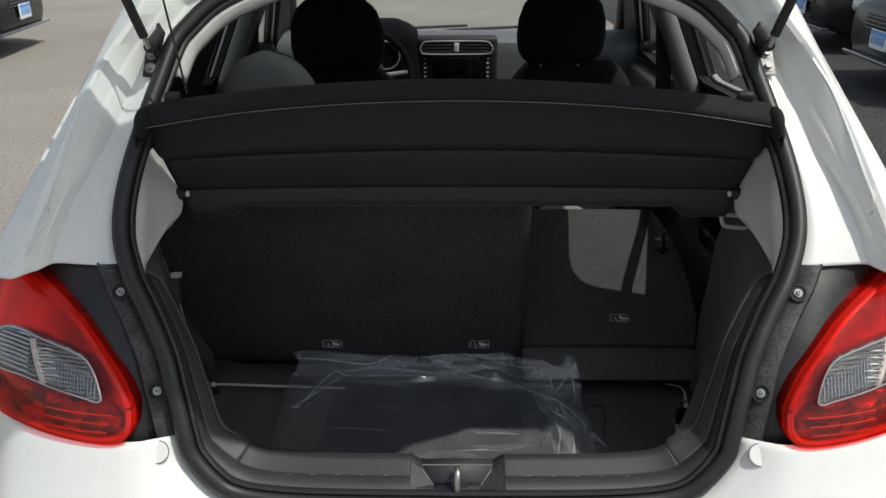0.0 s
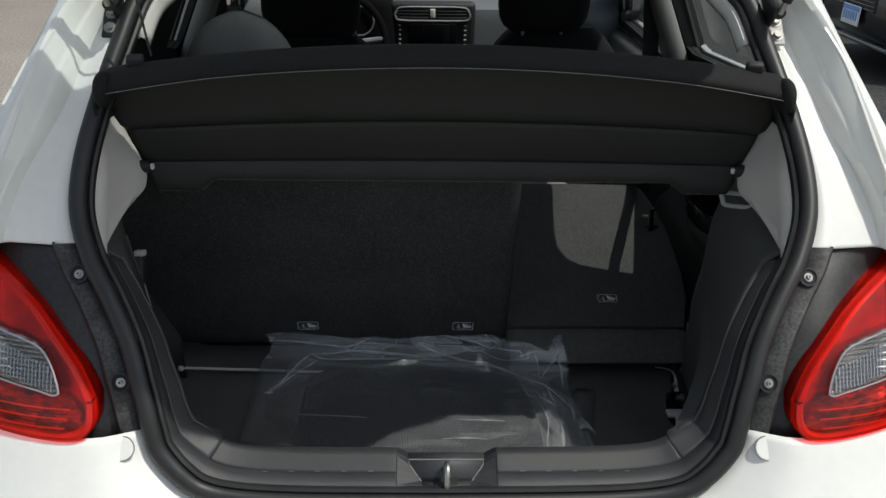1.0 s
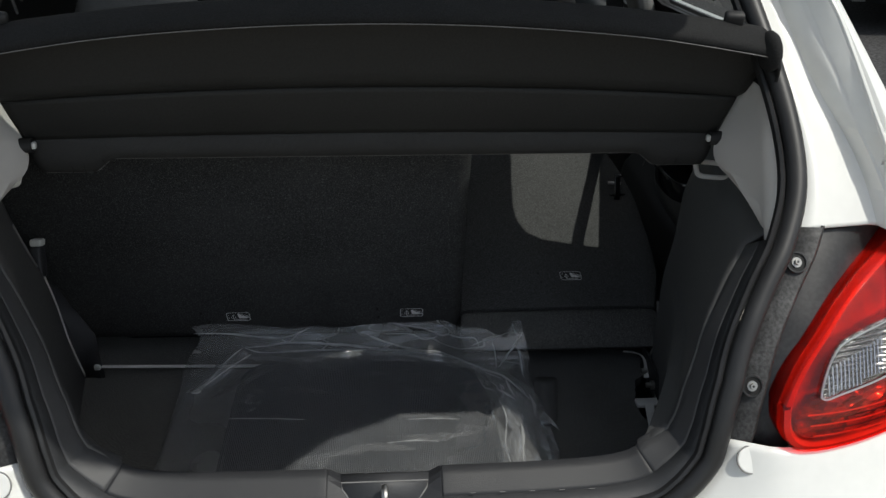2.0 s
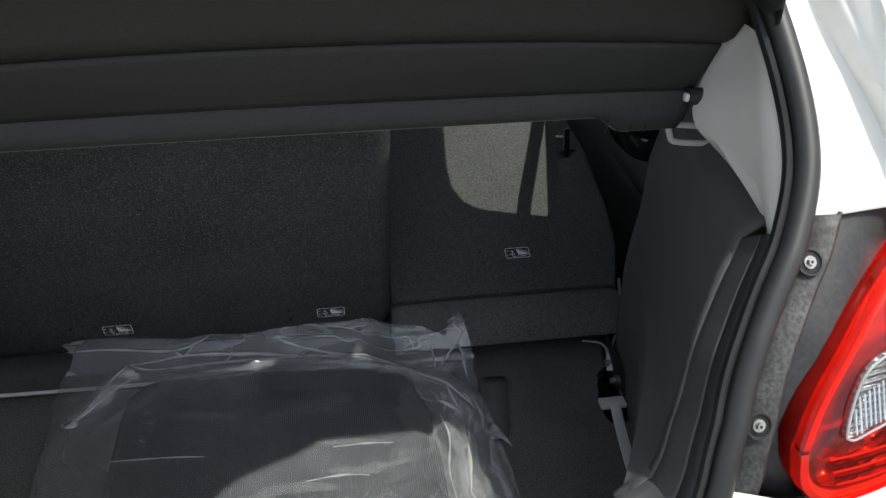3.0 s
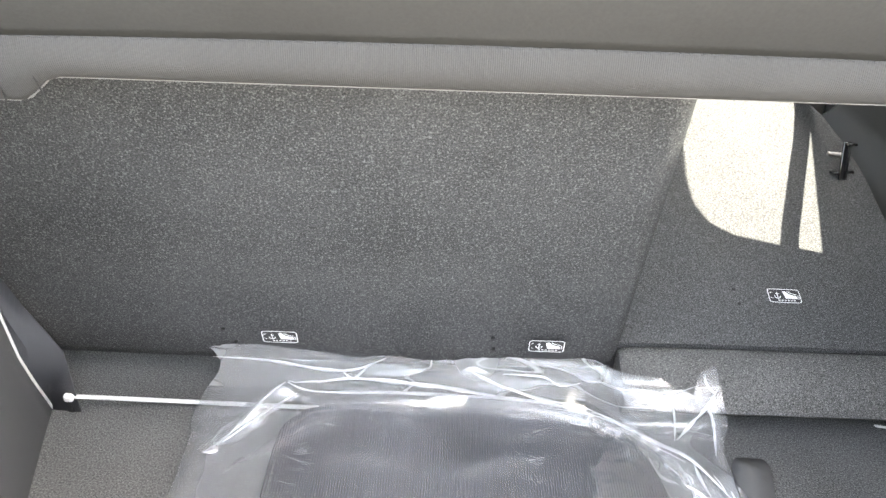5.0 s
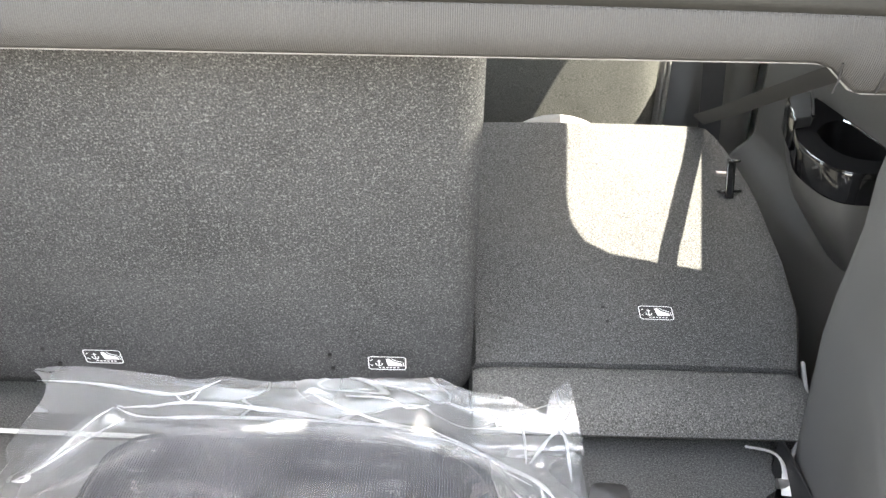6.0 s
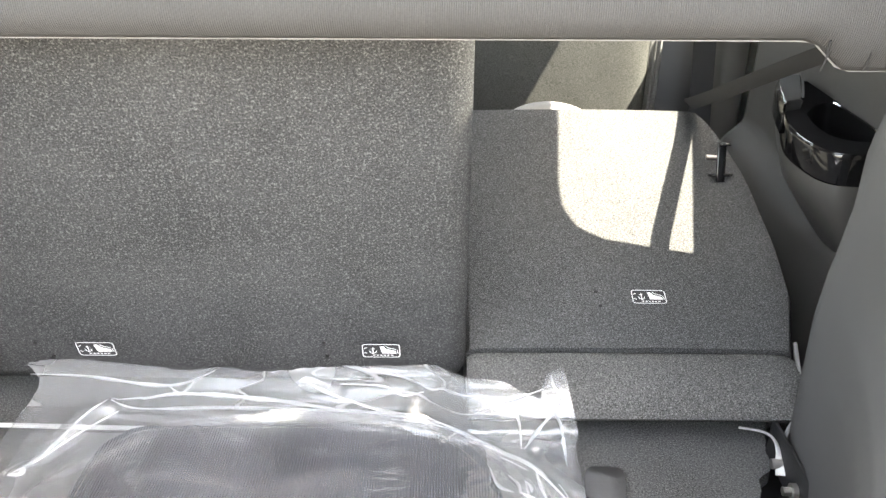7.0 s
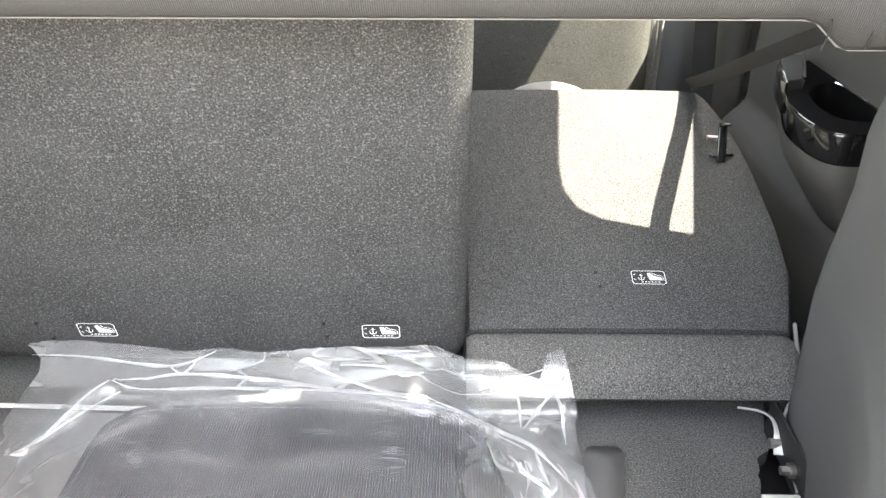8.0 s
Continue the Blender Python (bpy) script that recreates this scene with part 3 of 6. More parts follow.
# pockets behind the tail lamps, with screws, and the lamps
LAMP = smooth_line([(0.494, 0, 0.835), (0.496, 0, 0.803), (0.522, 0, 0.786), (0.60, 0, 0.788), (0.68, 0, 0.793), (0.745, 0, 0.800), (0.785, 0, 0.83), (0.798, 0, 0.93), (0.780, 0, 1.005),
                    (0.74, 0, 1.005), (0.684, 0, 0.992), (0.60, 0, 0.952), (0.536, 0, 0.896), (0.506, 0, 0.860), (0.494, 0, 0.835)], 70)[:-1]
CLEAR = smooth_line([(0.5395, 0, 0.8545), (0.543, 0, 0.866), (0.554, 0, 0.887), (0.569, 0, 0.903), (0.59, 0, 0.911), (0.63, 0, 0.918), (0.70, 0, 0.925), (0.74, 0, 0.916), (0.748, 0, 0.89), (0.738, 0, 0.868), (0.68, 0, 0.868), (0.62, 0, 0.862), (0.57, 0, 0.856), (0.548, 0, 0.852), (0.5395, 0, 0.8545)], 60)[:-1]
FACET = smooth_line([(0.535, 0, 0.846), (0.60, 0, 0.851), (0.68, 0, 0.856), (0.745, 0, 0.858), (0.758, 0, 0.84), (0.72, 0, 0.812), (0.64, 0, 0.805), (0.56, 0, 0.800), (0.52, 0, 0.803), (0.514, 0, 0.822), (0.535, 0, 0.846)], 44)[:-1]
for sgn in (1, -1):
    rows = []
    for z in np.linspace(0.766, 1.012, 24):
        x0, y = loop_x(z), rear(z)
        wide = 0.036
        row = [(x0 - 0.002, y + 0.004, z), (x0 + wide - 0.004, y + 0.001, z), (x0 + wide, y + 0.004, z), (x0 + wide + 0.006, y + 0.020, z)]
        for x in np.linspace(x0 + wide + 0.03, 0.785, 8):
            row.append((x, y + 0.020 + wrap(x) - 0.012 * math.sin(math.pi * min(1.0, (x - x0) / 0.16)), z))
        rows.append([(sgn * a, b, c) for a, b, c in row])
    pocket = part("lamp_pocket", loft([r[2:] for r in rows]), POCKET, car, "dusty black plastic recess beside the tail lamp", solid=0.004)
    part("pocket_flange", loft([r[:3] for r in rows]), FLANGE, pocket, "dusty grey flange along the seal", solid=0.003)
    for x, z in ((0.464, 0.852), (0.535, 0.978)):
        y = rear(z)
        n = Vector((0, -1, 0.75 if z > 0.9 else 0.5)).normalized()
        c = Vector((sgn * x, y, z))
        bm = rod(c + n * -0.002, c + n * 0.0025, 0.0132, 0.0122, n=24)
        part("screw_cup", bm, HOLESHADE, pocket, "screw recess with its shade painted black")
        side_a = Vector((1, 0, 0))
        side_b = n.cross(side_a).normalized()
        ring = [c + n * 0.0030 + (side_a * math.cos(a) + side_b * math.sin(a)) * 0.0130 for a in np.linspace(0, 2 * math.pi, 25)]
        part("cup_ring", tube(ring, 0.0016, 6, up=n), POCKET, pocket)
        bm = rod(c, c + n * 0.0038, 0.0072, 0.0066, n=18)
        rod(c + n * 0.0038, c + n * 0.0075, 0.0044, 0.0036, n=6, bm=bm)
        bm2 = rod(c + n * 0.0074, c + n * 0.0078, 0.0016, n=8)
        part("screw_socket", bm2, HOLESHADE, pocket)
        part("screw", bm, STEEL, pocket, "zinc screw with a washer")
    lamp_out = [(sgn * p.x, p.z) for p in LAMP]
    skin = lambda x, z: rear(z) + wrap(x) - 0.030
    lamp = part("tail_lamp", dome(lamp_out, lambda x, z: skin(x, z) + 0.020, [(1.0, 0.035), (1.0, 0.0)], [0.9, 0.7, 0.45, 0.2]), LAMPBOWL, car, "red tail lamp with a clear section")
    part("red_lens", dome(lamp_out, skin, [(1.004, 0.050), (1.004, 0.012), (0.988, 0.003)], [0.955, 0.8, 0.6, 0.35, 0.1]), REDFILM, lamp, "glossy red lens")
    inset = [(sgn * p.x, p.z) for p in CLEAR]
    part("reflector", dome(inset, lambda x, z: skin(x, z) - 0.003, [(1.0, 0.006), (0.99, 0.001)], [0.95, 0.6, 0.2]), REFLECTOR, lamp, "silver ribbed reflector")
    part("clear_lens", dome(inset, lambda x, z: skin(x, z) - 0.008, [(1.02, 0.010), (1.01, 0.001)], [0.95, 0.6, 0.2]), LENSCLEAR, lamp, "clear ribbed lens")
    cx, cz = sum(p[0] for p in lamp_out) / len(lamp_out), sum(p[1] for p in lamp_out) / len(lamp_out)
    guide = [[(cx + (x - cx) * k, skin(cx + (x - cx) * k, cz + (z - cz) * k) + dy, cz + (z - cz) * k) for x, z in lamp_out] for k, dy in ((0.985, 0.030), (0.975, 0.006), (0.93, 0.004), (0.905, 0.009), (0.90, 0.030))]
    part("light_guide", loft(list(zip(*guide)), closed=False), REDRIM, lamp, "bright rim inside the red lens")
    for k in range(5):
        z = 0.8045 + 0.0062 * k
        part("reflector_bar", tube([(sgn * x, skin(sgn * x, z) + 0.004, z) for x in np.linspace(0.535 - 0.002 * k, 0.640, 8)], 0.0011, 6), BLACK if k % 2 else REDRIM, lamp)
    part("lens_rim", tube([(x, skin(x, z) - 0.006, z) for x, z in inset + inset[:2]], 0.0013, 6), SILVER, lamp)
    def in_clear(x, z):
        odd = False
        for (ax, az), (bx, bz) in zip([(p.x, p.z) for p in CLEAR], [(p.x, p.z) for p in CLEAR[1:] + CLEAR[:1]]):
            if (az > z) != (bz > z) and x < ax + (z - az) * (bx - ax) / (bz - az):
                odd = not odd
        return odd

    def rib(points, r, mat, name):
        run = [(sgn * x, skin(x, z) - 0.0060, z) for x, z in points if in_clear(x, z) and in_clear(x - 0.004, z - 0.003) and in_clear(x + 0.004, z + 0.003)]
        if len(run) > 2:
            part(name, tube(run, r, 6, up=(0, 1, 0)), mat, lamp)

    for k in range(12):
        # curved bars of the outer bowl
        rib([(x, 0.858 + 0.0058 * k - 1.1 * (x - 0.705) ** 2 * (1 if k > 5 else 0.4)) for x in np.linspace(0.672, 0.748, 14)], 0.0014, CHROME, "reflector_bar")
    for k in range(16):
        # fine upright ribs of the inner end
        x = 0.546 + 0.0056 * k
        rib([(x + 0.05 * (z - 0.88), z) for z in np.linspace(0.852, 0.882 + 0.0016 * k, 10)], 0.0011, CHROME, "reflector_rib")
    band = [[(sgn * (x + q * 0.0055), skin(x, z) - 0.0062 + 0.003 * q * q, z) for q in (-1, -0.5, 0, 0.5, 1)] for x, z in ((0.640, 0.8655), (0.648, 0.876), (0.657, 0.892), (0.664, 0.906), (0.668, 0.918))]
    part("reflector_band", loft(band), REDRIM, lamp, "pale upright band of the reflector", solid=0.0008, offset=0)
    for k in range(5):
        c = Vector((0.628 + 0.004 * k, 0, 0.876 + 0.0078 * k))
        part("reflector_ring", tube([(sgn * (c.x + 0.013 * math.cos(a)), skin(c.x, c.z) - 0.0066, c.z + 0.0036 * math.sin(a)) for a in np.linspace(0, 2 * math.pi, 17)], 0.0014, 6, up=(0, 1, 0)), CHROME, lamp)
    part("reflector_panel", dome([(sgn * p.x, p.z) for p in FACET], lambda x, z: skin(x, z) + 0.008, [(1.0, 0.005), (0.985, 0.0)], [0.9, 0.6, 0.2]), REDFACET, lamp, "faceted reflector under the red lens")

# lining of the opening: sill and lower sides
def band(z):
    """How wide the lining is: full along the sill, fuller round the corners, narrow under the pillar trim."""
    return float(np.interp(z, [0.676, 0.690, 0.715, 0.745, 0.79, 0.87, 0.93, 0.99], [1.0, 1.10, 1.10, 0.86, 0.52, 0.39, 0.36, 0.28]))


def sill_section(z, front):
    """Section of the lining (inward, into the car): its outer, lit face or its inner, grooved face."""
    k = band(z)
    plain = [(0.028, 0.010), (0.030, 0.002), (0.034, 0.000), (0.036, 0.003), (0.047, 0.017)] if front else [(0.047, 0.0168), (0.050, 0.021), (0.063, 0.037), (0.0665, 0.043), (0.0665, 0.055), (0.060, 0.062), (0.0, 0.068), (-0.06, 0.070)]
    if z > 0.705 and not front:
        plain = plain[:4] + [(0.0665, 0.052), (0.0665, 0.056), (0.0665, 0.060), (0.0665, 0.064)]
    return [(0.034 + (d - 0.034) * k if d > 0.034 else d, e) for d, e in plain]


NOTCH = 0.0735
POCKETS = []


def sill_rings(front, keep=lambda p: True):
    rings = []
    for i in [i for i, p in enumerate(LOOP) if p.z < 0.992 and keep(p)]:
        p = LOOP[i]
        if p.z < 0.70 and abs(p.x) < NOTCH:
            continue
        rings += around(sill_section(p.z, front), [i], False)
    if not keep(LOOP[len(RIGHT) - 1]):
        return rings, []
    # the pocket for the lock: flanks slope in from the sill's face to a plate that leans back
    base = around(sill_section(0.668, front), [len(RIGHT) - 1], False)[0]
    floor_sec = [(0.028, 0.010), (0.029, 0.006), (0.030, 0.006), (0.031, 0.010), (0.033, 0.018)] if front else [(0.033, 0.0178), (0.038, 0.021), (0.050, 0.034), (0.0535, 0.043), (0.0535, 0.055), (0.052, 0.062), (0.0, 0.068), (-0.06, 0.070)]
    pocket = around(floor_sec, [len(RIGHT) - 1], False)[0]
    half = [0.035, 0.035, 0.035, 0.0355, 0.038] if front else [0.038, 0.042, 0.055, 0.057, 0.058, 0.058, 0.058, 0.058]
    extra = [[Vector((sg * NOTCH, q.y, q.z)) for q in base] for sg in (1, -1)]
    inner = [[Vector((sg * h, q.y, q.z)) for q, h in zip(pocket, half)] for sg in (1, -1)]
    POCKETS.append((extra, inner))
    at = next(k for k, r in enumerate(rings) if r[0].x < 0)
    return rings[:at] + extra[:1], extra[1:] + rings[at:]


# sill plastic lightened: light on the side faces is put into the colour
SIDELIT = material("side_plastic_lit", (0.044, 0.044, 0.046), 0.5, vary=0.1, scale=10, bump=0.25, bump_scale=900)
# sill plastic darkened: shade on inner face and flanks is put into the colour
SILLSHADED = material("sill_plastic_shaded", (0.024, 0.0245, 0.027), 0.5, vary=0.1, scale=10, bump=0.3, bump_scale=900)
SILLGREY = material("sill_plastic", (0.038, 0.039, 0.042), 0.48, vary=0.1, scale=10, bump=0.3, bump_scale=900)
halves = sill_rings(True)
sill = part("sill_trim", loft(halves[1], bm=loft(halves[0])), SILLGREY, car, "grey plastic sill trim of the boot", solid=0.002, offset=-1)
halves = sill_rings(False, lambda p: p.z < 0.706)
part("sill_inner_face", loft(halves[1], bm=loft(halves[0])), SILLSHADED, sill, "grooved face of the sill, painted darker as shade", solid=0.002, offset=-1)
for k in (0, 1):
    flank = bmesh.new()
    for extra, inner in POCKETS:
        loft([extra[k], inner[k]], bm=flank)
    part("pocket_flank", flank, SILLSHADED, sill, "sloping flank of the lock pocket, painted darker as shade", smooth=False, solid=0.002, offset=0)
pocket_plate = bmesh.new()
for extra, inner in POCKETS:
    loft(inner, bm=pocket_plate)
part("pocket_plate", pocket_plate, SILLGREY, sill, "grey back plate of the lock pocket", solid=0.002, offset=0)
rim_line = [Vector((q.x * 0.99, q.y - 0.0012, q.z + 0.0010)) for q in (POCKETS[0][1][0][4], POCKETS[1][1][0][2], POCKETS[1][1][0][3], POCKETS[1][1][1][3], POCKETS[1][1][1][2], POCKETS[0][1][1][4])]
part("pocket_edge", tube(rim_line, 0.0009, 6), MIDTRIM, sill, "pale moulded edge of the plate")
for sgn in (1, -1):
    part("side_inner_face", loft(sill_rings(False, lambda p: p.z > 0.698 and p.x * sgn > 0)[0]), SIDELIT, sill, "grey inner face beside the opening, painted lighter as lit", solid=0.002, offset=-1)
for sgn in (1, -1):
    for k in range(6):
        x = sgn * (0.112 + k * 0.0385)
        part("sill_tick", box((x, 1.0735, 0.7190), (0.0075, 0.0008, 0.0010), 0.0003, (45, 0, 0)), MIDTRIM, sill)

# ---- boot: floor, side walls, pillar trims ----
FLOOR_Z = 0.50


STARTS = []
for i in [i for i in range(len(RIGHT)) if 0.712 < RIGHT[i].z < 0.992][::-1]:
    STARTS.append(around([(0.034 + 0.0325 * band(RIGHT[i].z), 0.050)], [i], False)[0][0])
STARTS.sort(key=lambda p: p.z)


def wall_x(y, z, sgn):
    """Half width of the boot between the sill and the seat; the trim on the driver's side stands further out."""
    zs = [p.z for p in STARTS]
    xl, yl = float(np.interp(z, zs, [p.x for p in STARTS])), float(np.interp(z, zs, [p.y for p in STARTS]))
    xl += 0.38 * max(0.0, 0.70 - z)
    s = min(1.0, max(0.0, (y - yl) / (1.66 - yl)))
    if sgn > 0:
        xf = float(np.interp(z, [0.5, 0.7, 0.9, 1.05], [0.527, 0.524, 0.542, 0.566]))
        return xl + (xf - xl) * (1 - (1 - s) ** 1.7) + max(0.0, y - 1.615) * 0.9
    base = 0.590 - 0.225 * (1.645 - y) + 0.05 * (z - 0.5) - 0.006 * math.exp(-((y - 1.48) / 0.07) ** 2 - ((z - 0.70) / 0.10) ** 2)
    return xl + (base - xl) * (1 - (1 - s) ** 4)


def wall_end(z):
    """Front edge of the trim on the driver's side: sweeping back as it rises from the floor."""
    return float(np.interp(z, [0.48, 0.50, 0.57, 0.62, 0.70, 0.772, 0.82, 0.93, 1.0], [1.655, 1.648, 1.620, 1.603, 1.592, 1.566, 1.53, 1.46, 1.44]))


def wall_start(z):
    return float(np.interp(z, [p.z for p in STARTS], [p.y for p in STARTS]))


def carpet_edge(y):
    """Right edge of the carpet, cut back raggedly round the hinge."""
    if y < 1.47 or y > 1.70:
        return 0.66
    return float(np.interp(y, [1.47, 1.50, 1.52, 1.545, 1.565, 1.585, 1.60, 1.66, 1.70], [0.475, 0.470, 0.473, 0.478, 0.484, 0.489, 0.506, 0.520, 0.535])) + 0.0035 * noise.noise((y * 110, 0.3, 2.2))


ys = sorted(list(np.linspace(1.10, 1.80, 9)) + list(np.linspace(1.4705, 1.6995, 60)) + [1.4695, 1.7005])
bm = loft([[(x0 + (carpet_edge(y) - x0) * k, y, FLOOR_Z - 0.01) for x0 in (-0.66,) for k in np.linspace(0, 1, 12)] for y in ys])
part("boot_pan", loft([[(x, y, FLOOR_Z - 0.030) for x in (-0.66, 0.0, 0.66)] for y in (1.10, 1.45, 1.80)]), TRIM, car, "black pan under the boot carpet", solid=0.010, offset=-1)
tagged(part("floor", bm, FLOORCARPET, None, smooth=False, solid=0.02, offset=0), "dark speckled carpet on the boot floor", "floor", kind="structure")
for sgn in (1, -1):
    rows = []
    top = STARTS[-1].z
    for z in list(np.linspace(0.48, top, 30)):
        end = 1.78 if sgn > 0 else wall_end(z)
        rows.append([(sgn * wall_x(y, z, sgn), y, z) for y in np.linspace(wall_start(z), end, 26)])
    end = 1.78 if sgn > 0 else wall_end(top)
    rows.append([(sgn * (wall_x(y, top, sgn) + 0.03), y, top + 0.02) for y in np.linspace(wall_start(top), end, 26)])
    rows.append([(sgn * 0.62, y + 0.01, top + 0.06) for y in np.linspace(wall_start(top), end, 26)])
    part("boot_side_trim", loft(rows), WALLTRIM, car, "dark grey moulded side trim of the boot", solid=0.004)
    rear_edge = [0.985, 0.995, 1.01, 1.03, 1.06, 1.10, 1.15, 1.20, 1.26, 1.32, 1.37, 1.40]
    front_edge = [(0.538, 1.280, 0.982), (0.531, 1.315, 0.996), (0.522, 1.352, 1.008), (0.512, 1.390, 1.019), (0.502, 1.420, 1.032), (0.507, 1.442, 1.060), (0.522, 1.46, 1.12), (0.527, 1.475, 1.18), (0.512, 1.52, 1.25), (0.485, 1.565, 1.32), (0.432, 1.61, 1.365), (0.38, 1.65, 1.39)]
    rows = []
    for z, f in zip(rear_edge, front_edge):
        near = float(np.interp(z, [1.10, 1.18], [0.026, 0.010]))
        a = Vector((loop_x(z) - near, rear(z) + 0.004, z))
        f = Vector((f[0] + 1.6 * (0.026 - near), f[1], f[2]))
        mid = a.lerp(f, 0.45) + Vector((0.004, 0.006, 0.0))
        rows.append([Vector((sgn * p.x, p.y, p.z)) for p in (a, a.lerp(f, 0.12) + Vector((-0.006, -0.006, 0)), a.lerp(f, 0.25) + Vector((-0.006, -0.004, 0)), mid, a.lerp(f, 0.75) + Vector((-0.004, 0, 0)), f, f + Vector((0.05, 0.03, 0)))])
    fine = [smooth_line([r[k] for r in rows], 40) for k in range(7)]
    fine = [[fine[k][j] for k in range(7)] for j in range(40)]
    trim = part("pillar_trim", loft(fine), PILLARTRIM, car, "light grey plastic rear pillar trim", solid=0.003)
    hook = rounded([(0.496, 1.004), (0.504, 0.979), (0.553, 0.979), (0.551, 1.002)], r=0.25)
    hook = [(sgn * (x if sgn > 0 else x + 0.045), 1.470 + 0.25 * (0.553 - x), z) for x, z in hook]
    part("bag_hook", tube(hook + hook[:2], 0.0042, 8, up=(0, 1, 0)), LIGHTTRIM, car, "light grey plastic bag hook")

# pale edge trim inside the upper half of the opening
upper = [i for i, p in enumerate(LOOP) if p.z > 1.275]
upper = [i - len(LOOP) if i > len(LOOP) // 2 else i for i in upper]
part("opening_trim", loft(around([(0.033, 0.010), (0.036, 0.004), (0.041, 0.004), (0.046, 0.010), (0.047, 0.018), (0.046, 0.026)], sorted(upper), False)), PILLARTRIM, car, "pale plastic trim inside the tailgate opening", solid=0.003)

# ---- parcel shelf, held up by its cord ----
shelf = thing("parcel_shelf", (0, 1.467, 1.017), "dark grey parcel shelf tilted up on its pivots", "parcel shelf")
S_O, S_U, S_N = Vector((0, 1.467, 1.017)), Vector((0, -0.347, 0.938)), Vector((0, -0.938, -0.347))


def on_shelf(x, s, n=0.0):
    return S_O + Vector((x, 0, 0)) + S_U * s + S_N * n


def shelf_front(x):
    return 0.014 - 0.026 * min(1.0, max(0.0, (abs(x) - 0.395) / 0.028))


def shelf_rear(x):
    return 0.280 - 0.175 * x * x


def shelf_half(b):
    return float(np.interp(b, [0, 0.25, 0.5, 0.65, 0.8, 0.9, 0.97, 1.0], [0.500, 0.507, 0.52, 0.532, 0.540, 0.538, 0.527, 0.510]))


def shelf_sheet(b0, b1, rows, relief):
    rings = []
    for b in np.linspace(b0, b1, rows):
        ring = []
        for a in np.linspace(-1, 1, 81):
            x = a * shelf_half(b)
            s = shelf_front(0) + (shelf_rear(x) - shelf_front(0)) * b + (shelf_front(x) - shelf_front(0)) * max(0.0, 1 - b / 0.15)
            ring.append(on_shelf(x, s, relief((b - b0) / (b1 - b0), x)))
        rings.append(ring)
    return loft(rings)


part("front_flap", shelf_sheet(0.0, 0.165, 12, lambda f, x: 0.010 * math.sin(math.pi * (0.08 + 0.88 * f))), SHELFCLOTH, shelf, "woven dark cloth flap along the shelf's front", solid=0.006, offset=1)
part("board", shelf_sheet(0.165, 0.47, 10, lambda f, x: 0.002 + 0.003 * math.sin(math.pi * f) * (1 if abs(x) < 0.44 else 0.4)), SHELFBOARD, shelf, solid=0.006, offset=1)
part("rear_board", shelf_sheet(0.47, 1.0, 14, lambda f, x: 0.013 * min(1.0, f * 8) - 0.009 * min(1, f * 1.2)), SHELFBOARD, shelf, solid=0.006, offset=1)
line = [on_shelf(x, shelf_front(x) - 0.001, 0.001) for x in np.linspace(-0.497, 0.497, 90)]
part("edge_binding", tube(line, 0.0010, 6), EDGETHREAD, shelf, "pale stitched edge binding")
for x in (-0.455, -0.437, -0.405, 0.405, 0.437, 0.455):
    part("stitch", tube([on_shelf(x + 0.001 * math.sin(k), s, 0.0085) for k, s in enumerate(np.linspace(-0.008, 0.018, 5))], 0.0008, 6), BLACK, shelf)
edge = [(-shelf_half(b), shelf_front(0.5) + (shelf_rear(0.53) - shelf_front(0.5)) * b) for b in np.linspace(0.70, 0.97, 10)]
edge += [(x, shelf_rear(x)) for x in np.linspace(-0.512, 0.512, 50)]
edge += [(-x, s) for x, s in edge[9::-1]]
lip = []
for n, ds, dx in ((0.0, 0.0, 0.0), (0.010, 0.004, 0.003), (0.025, 0.004, 0.003), (0.042, 0.000, 0.0), (0.050, -0.006, -0.004)):
    lip.append([on_shelf(x + (dx if x > 0 else -dx), s + ds, n * float(np.interp(abs(x), [0.36, 0.51], [1.0, 1.15])) * math.sqrt(max(0.04, 1 - max(0.0, 1 - min(k, len(edge) - 1 - k) / 5) ** 2))) for k, (x, s) in enumerate(edge)])
part("rear_lip", loft(lip), SHELFTOP, shelf, "dark cloth covered rear lip", solid=0.004)
for sgn in (1, -1):
    mid = on_shelf(sgn * 0.519, 0.224, 0.042)
    rings = [[mid + Vector((0.013 * math.sin(u) * math.cos(a), 0, 0)) + S_U * (0.026 * math.sin(u) * math.sin(a)) + S_N * (-0.030 * math.cos(u)) for a in np.linspace(0, 2 * math.pi, 18, endpoint=False)] for u in np.linspace(0.05, math.pi - 0.05, 10)]
    part("lip_end", loft(rings, closed=True, caps=True), SHELFTOP, shelf, "rounded end of the shelf's lip")
part("lip_piping", tube([p + S_N * 0.003 for p in lip[-1][9:-9]], 0.0007, 6), EDGETHREAD, shelf, "thin pale piping under the lip")
# unseen flap, added to block sun that would fall through the gap here
bm = loft([[(x, y, z) for x in np.linspace(-0.50, 0.50, 14)] for y, z in ((1.4585, 1.0465), (1.464, 1.051), (1.475, 1.053), (1.490, 1.053), (1.510, 1.051), (1.530, 1.047))])
part("sun_block_flap", bm, SHELFCLOTH, shelf, "unseen cloth flap added to block sun between shelf and seat", solid=0.004, offset=0)
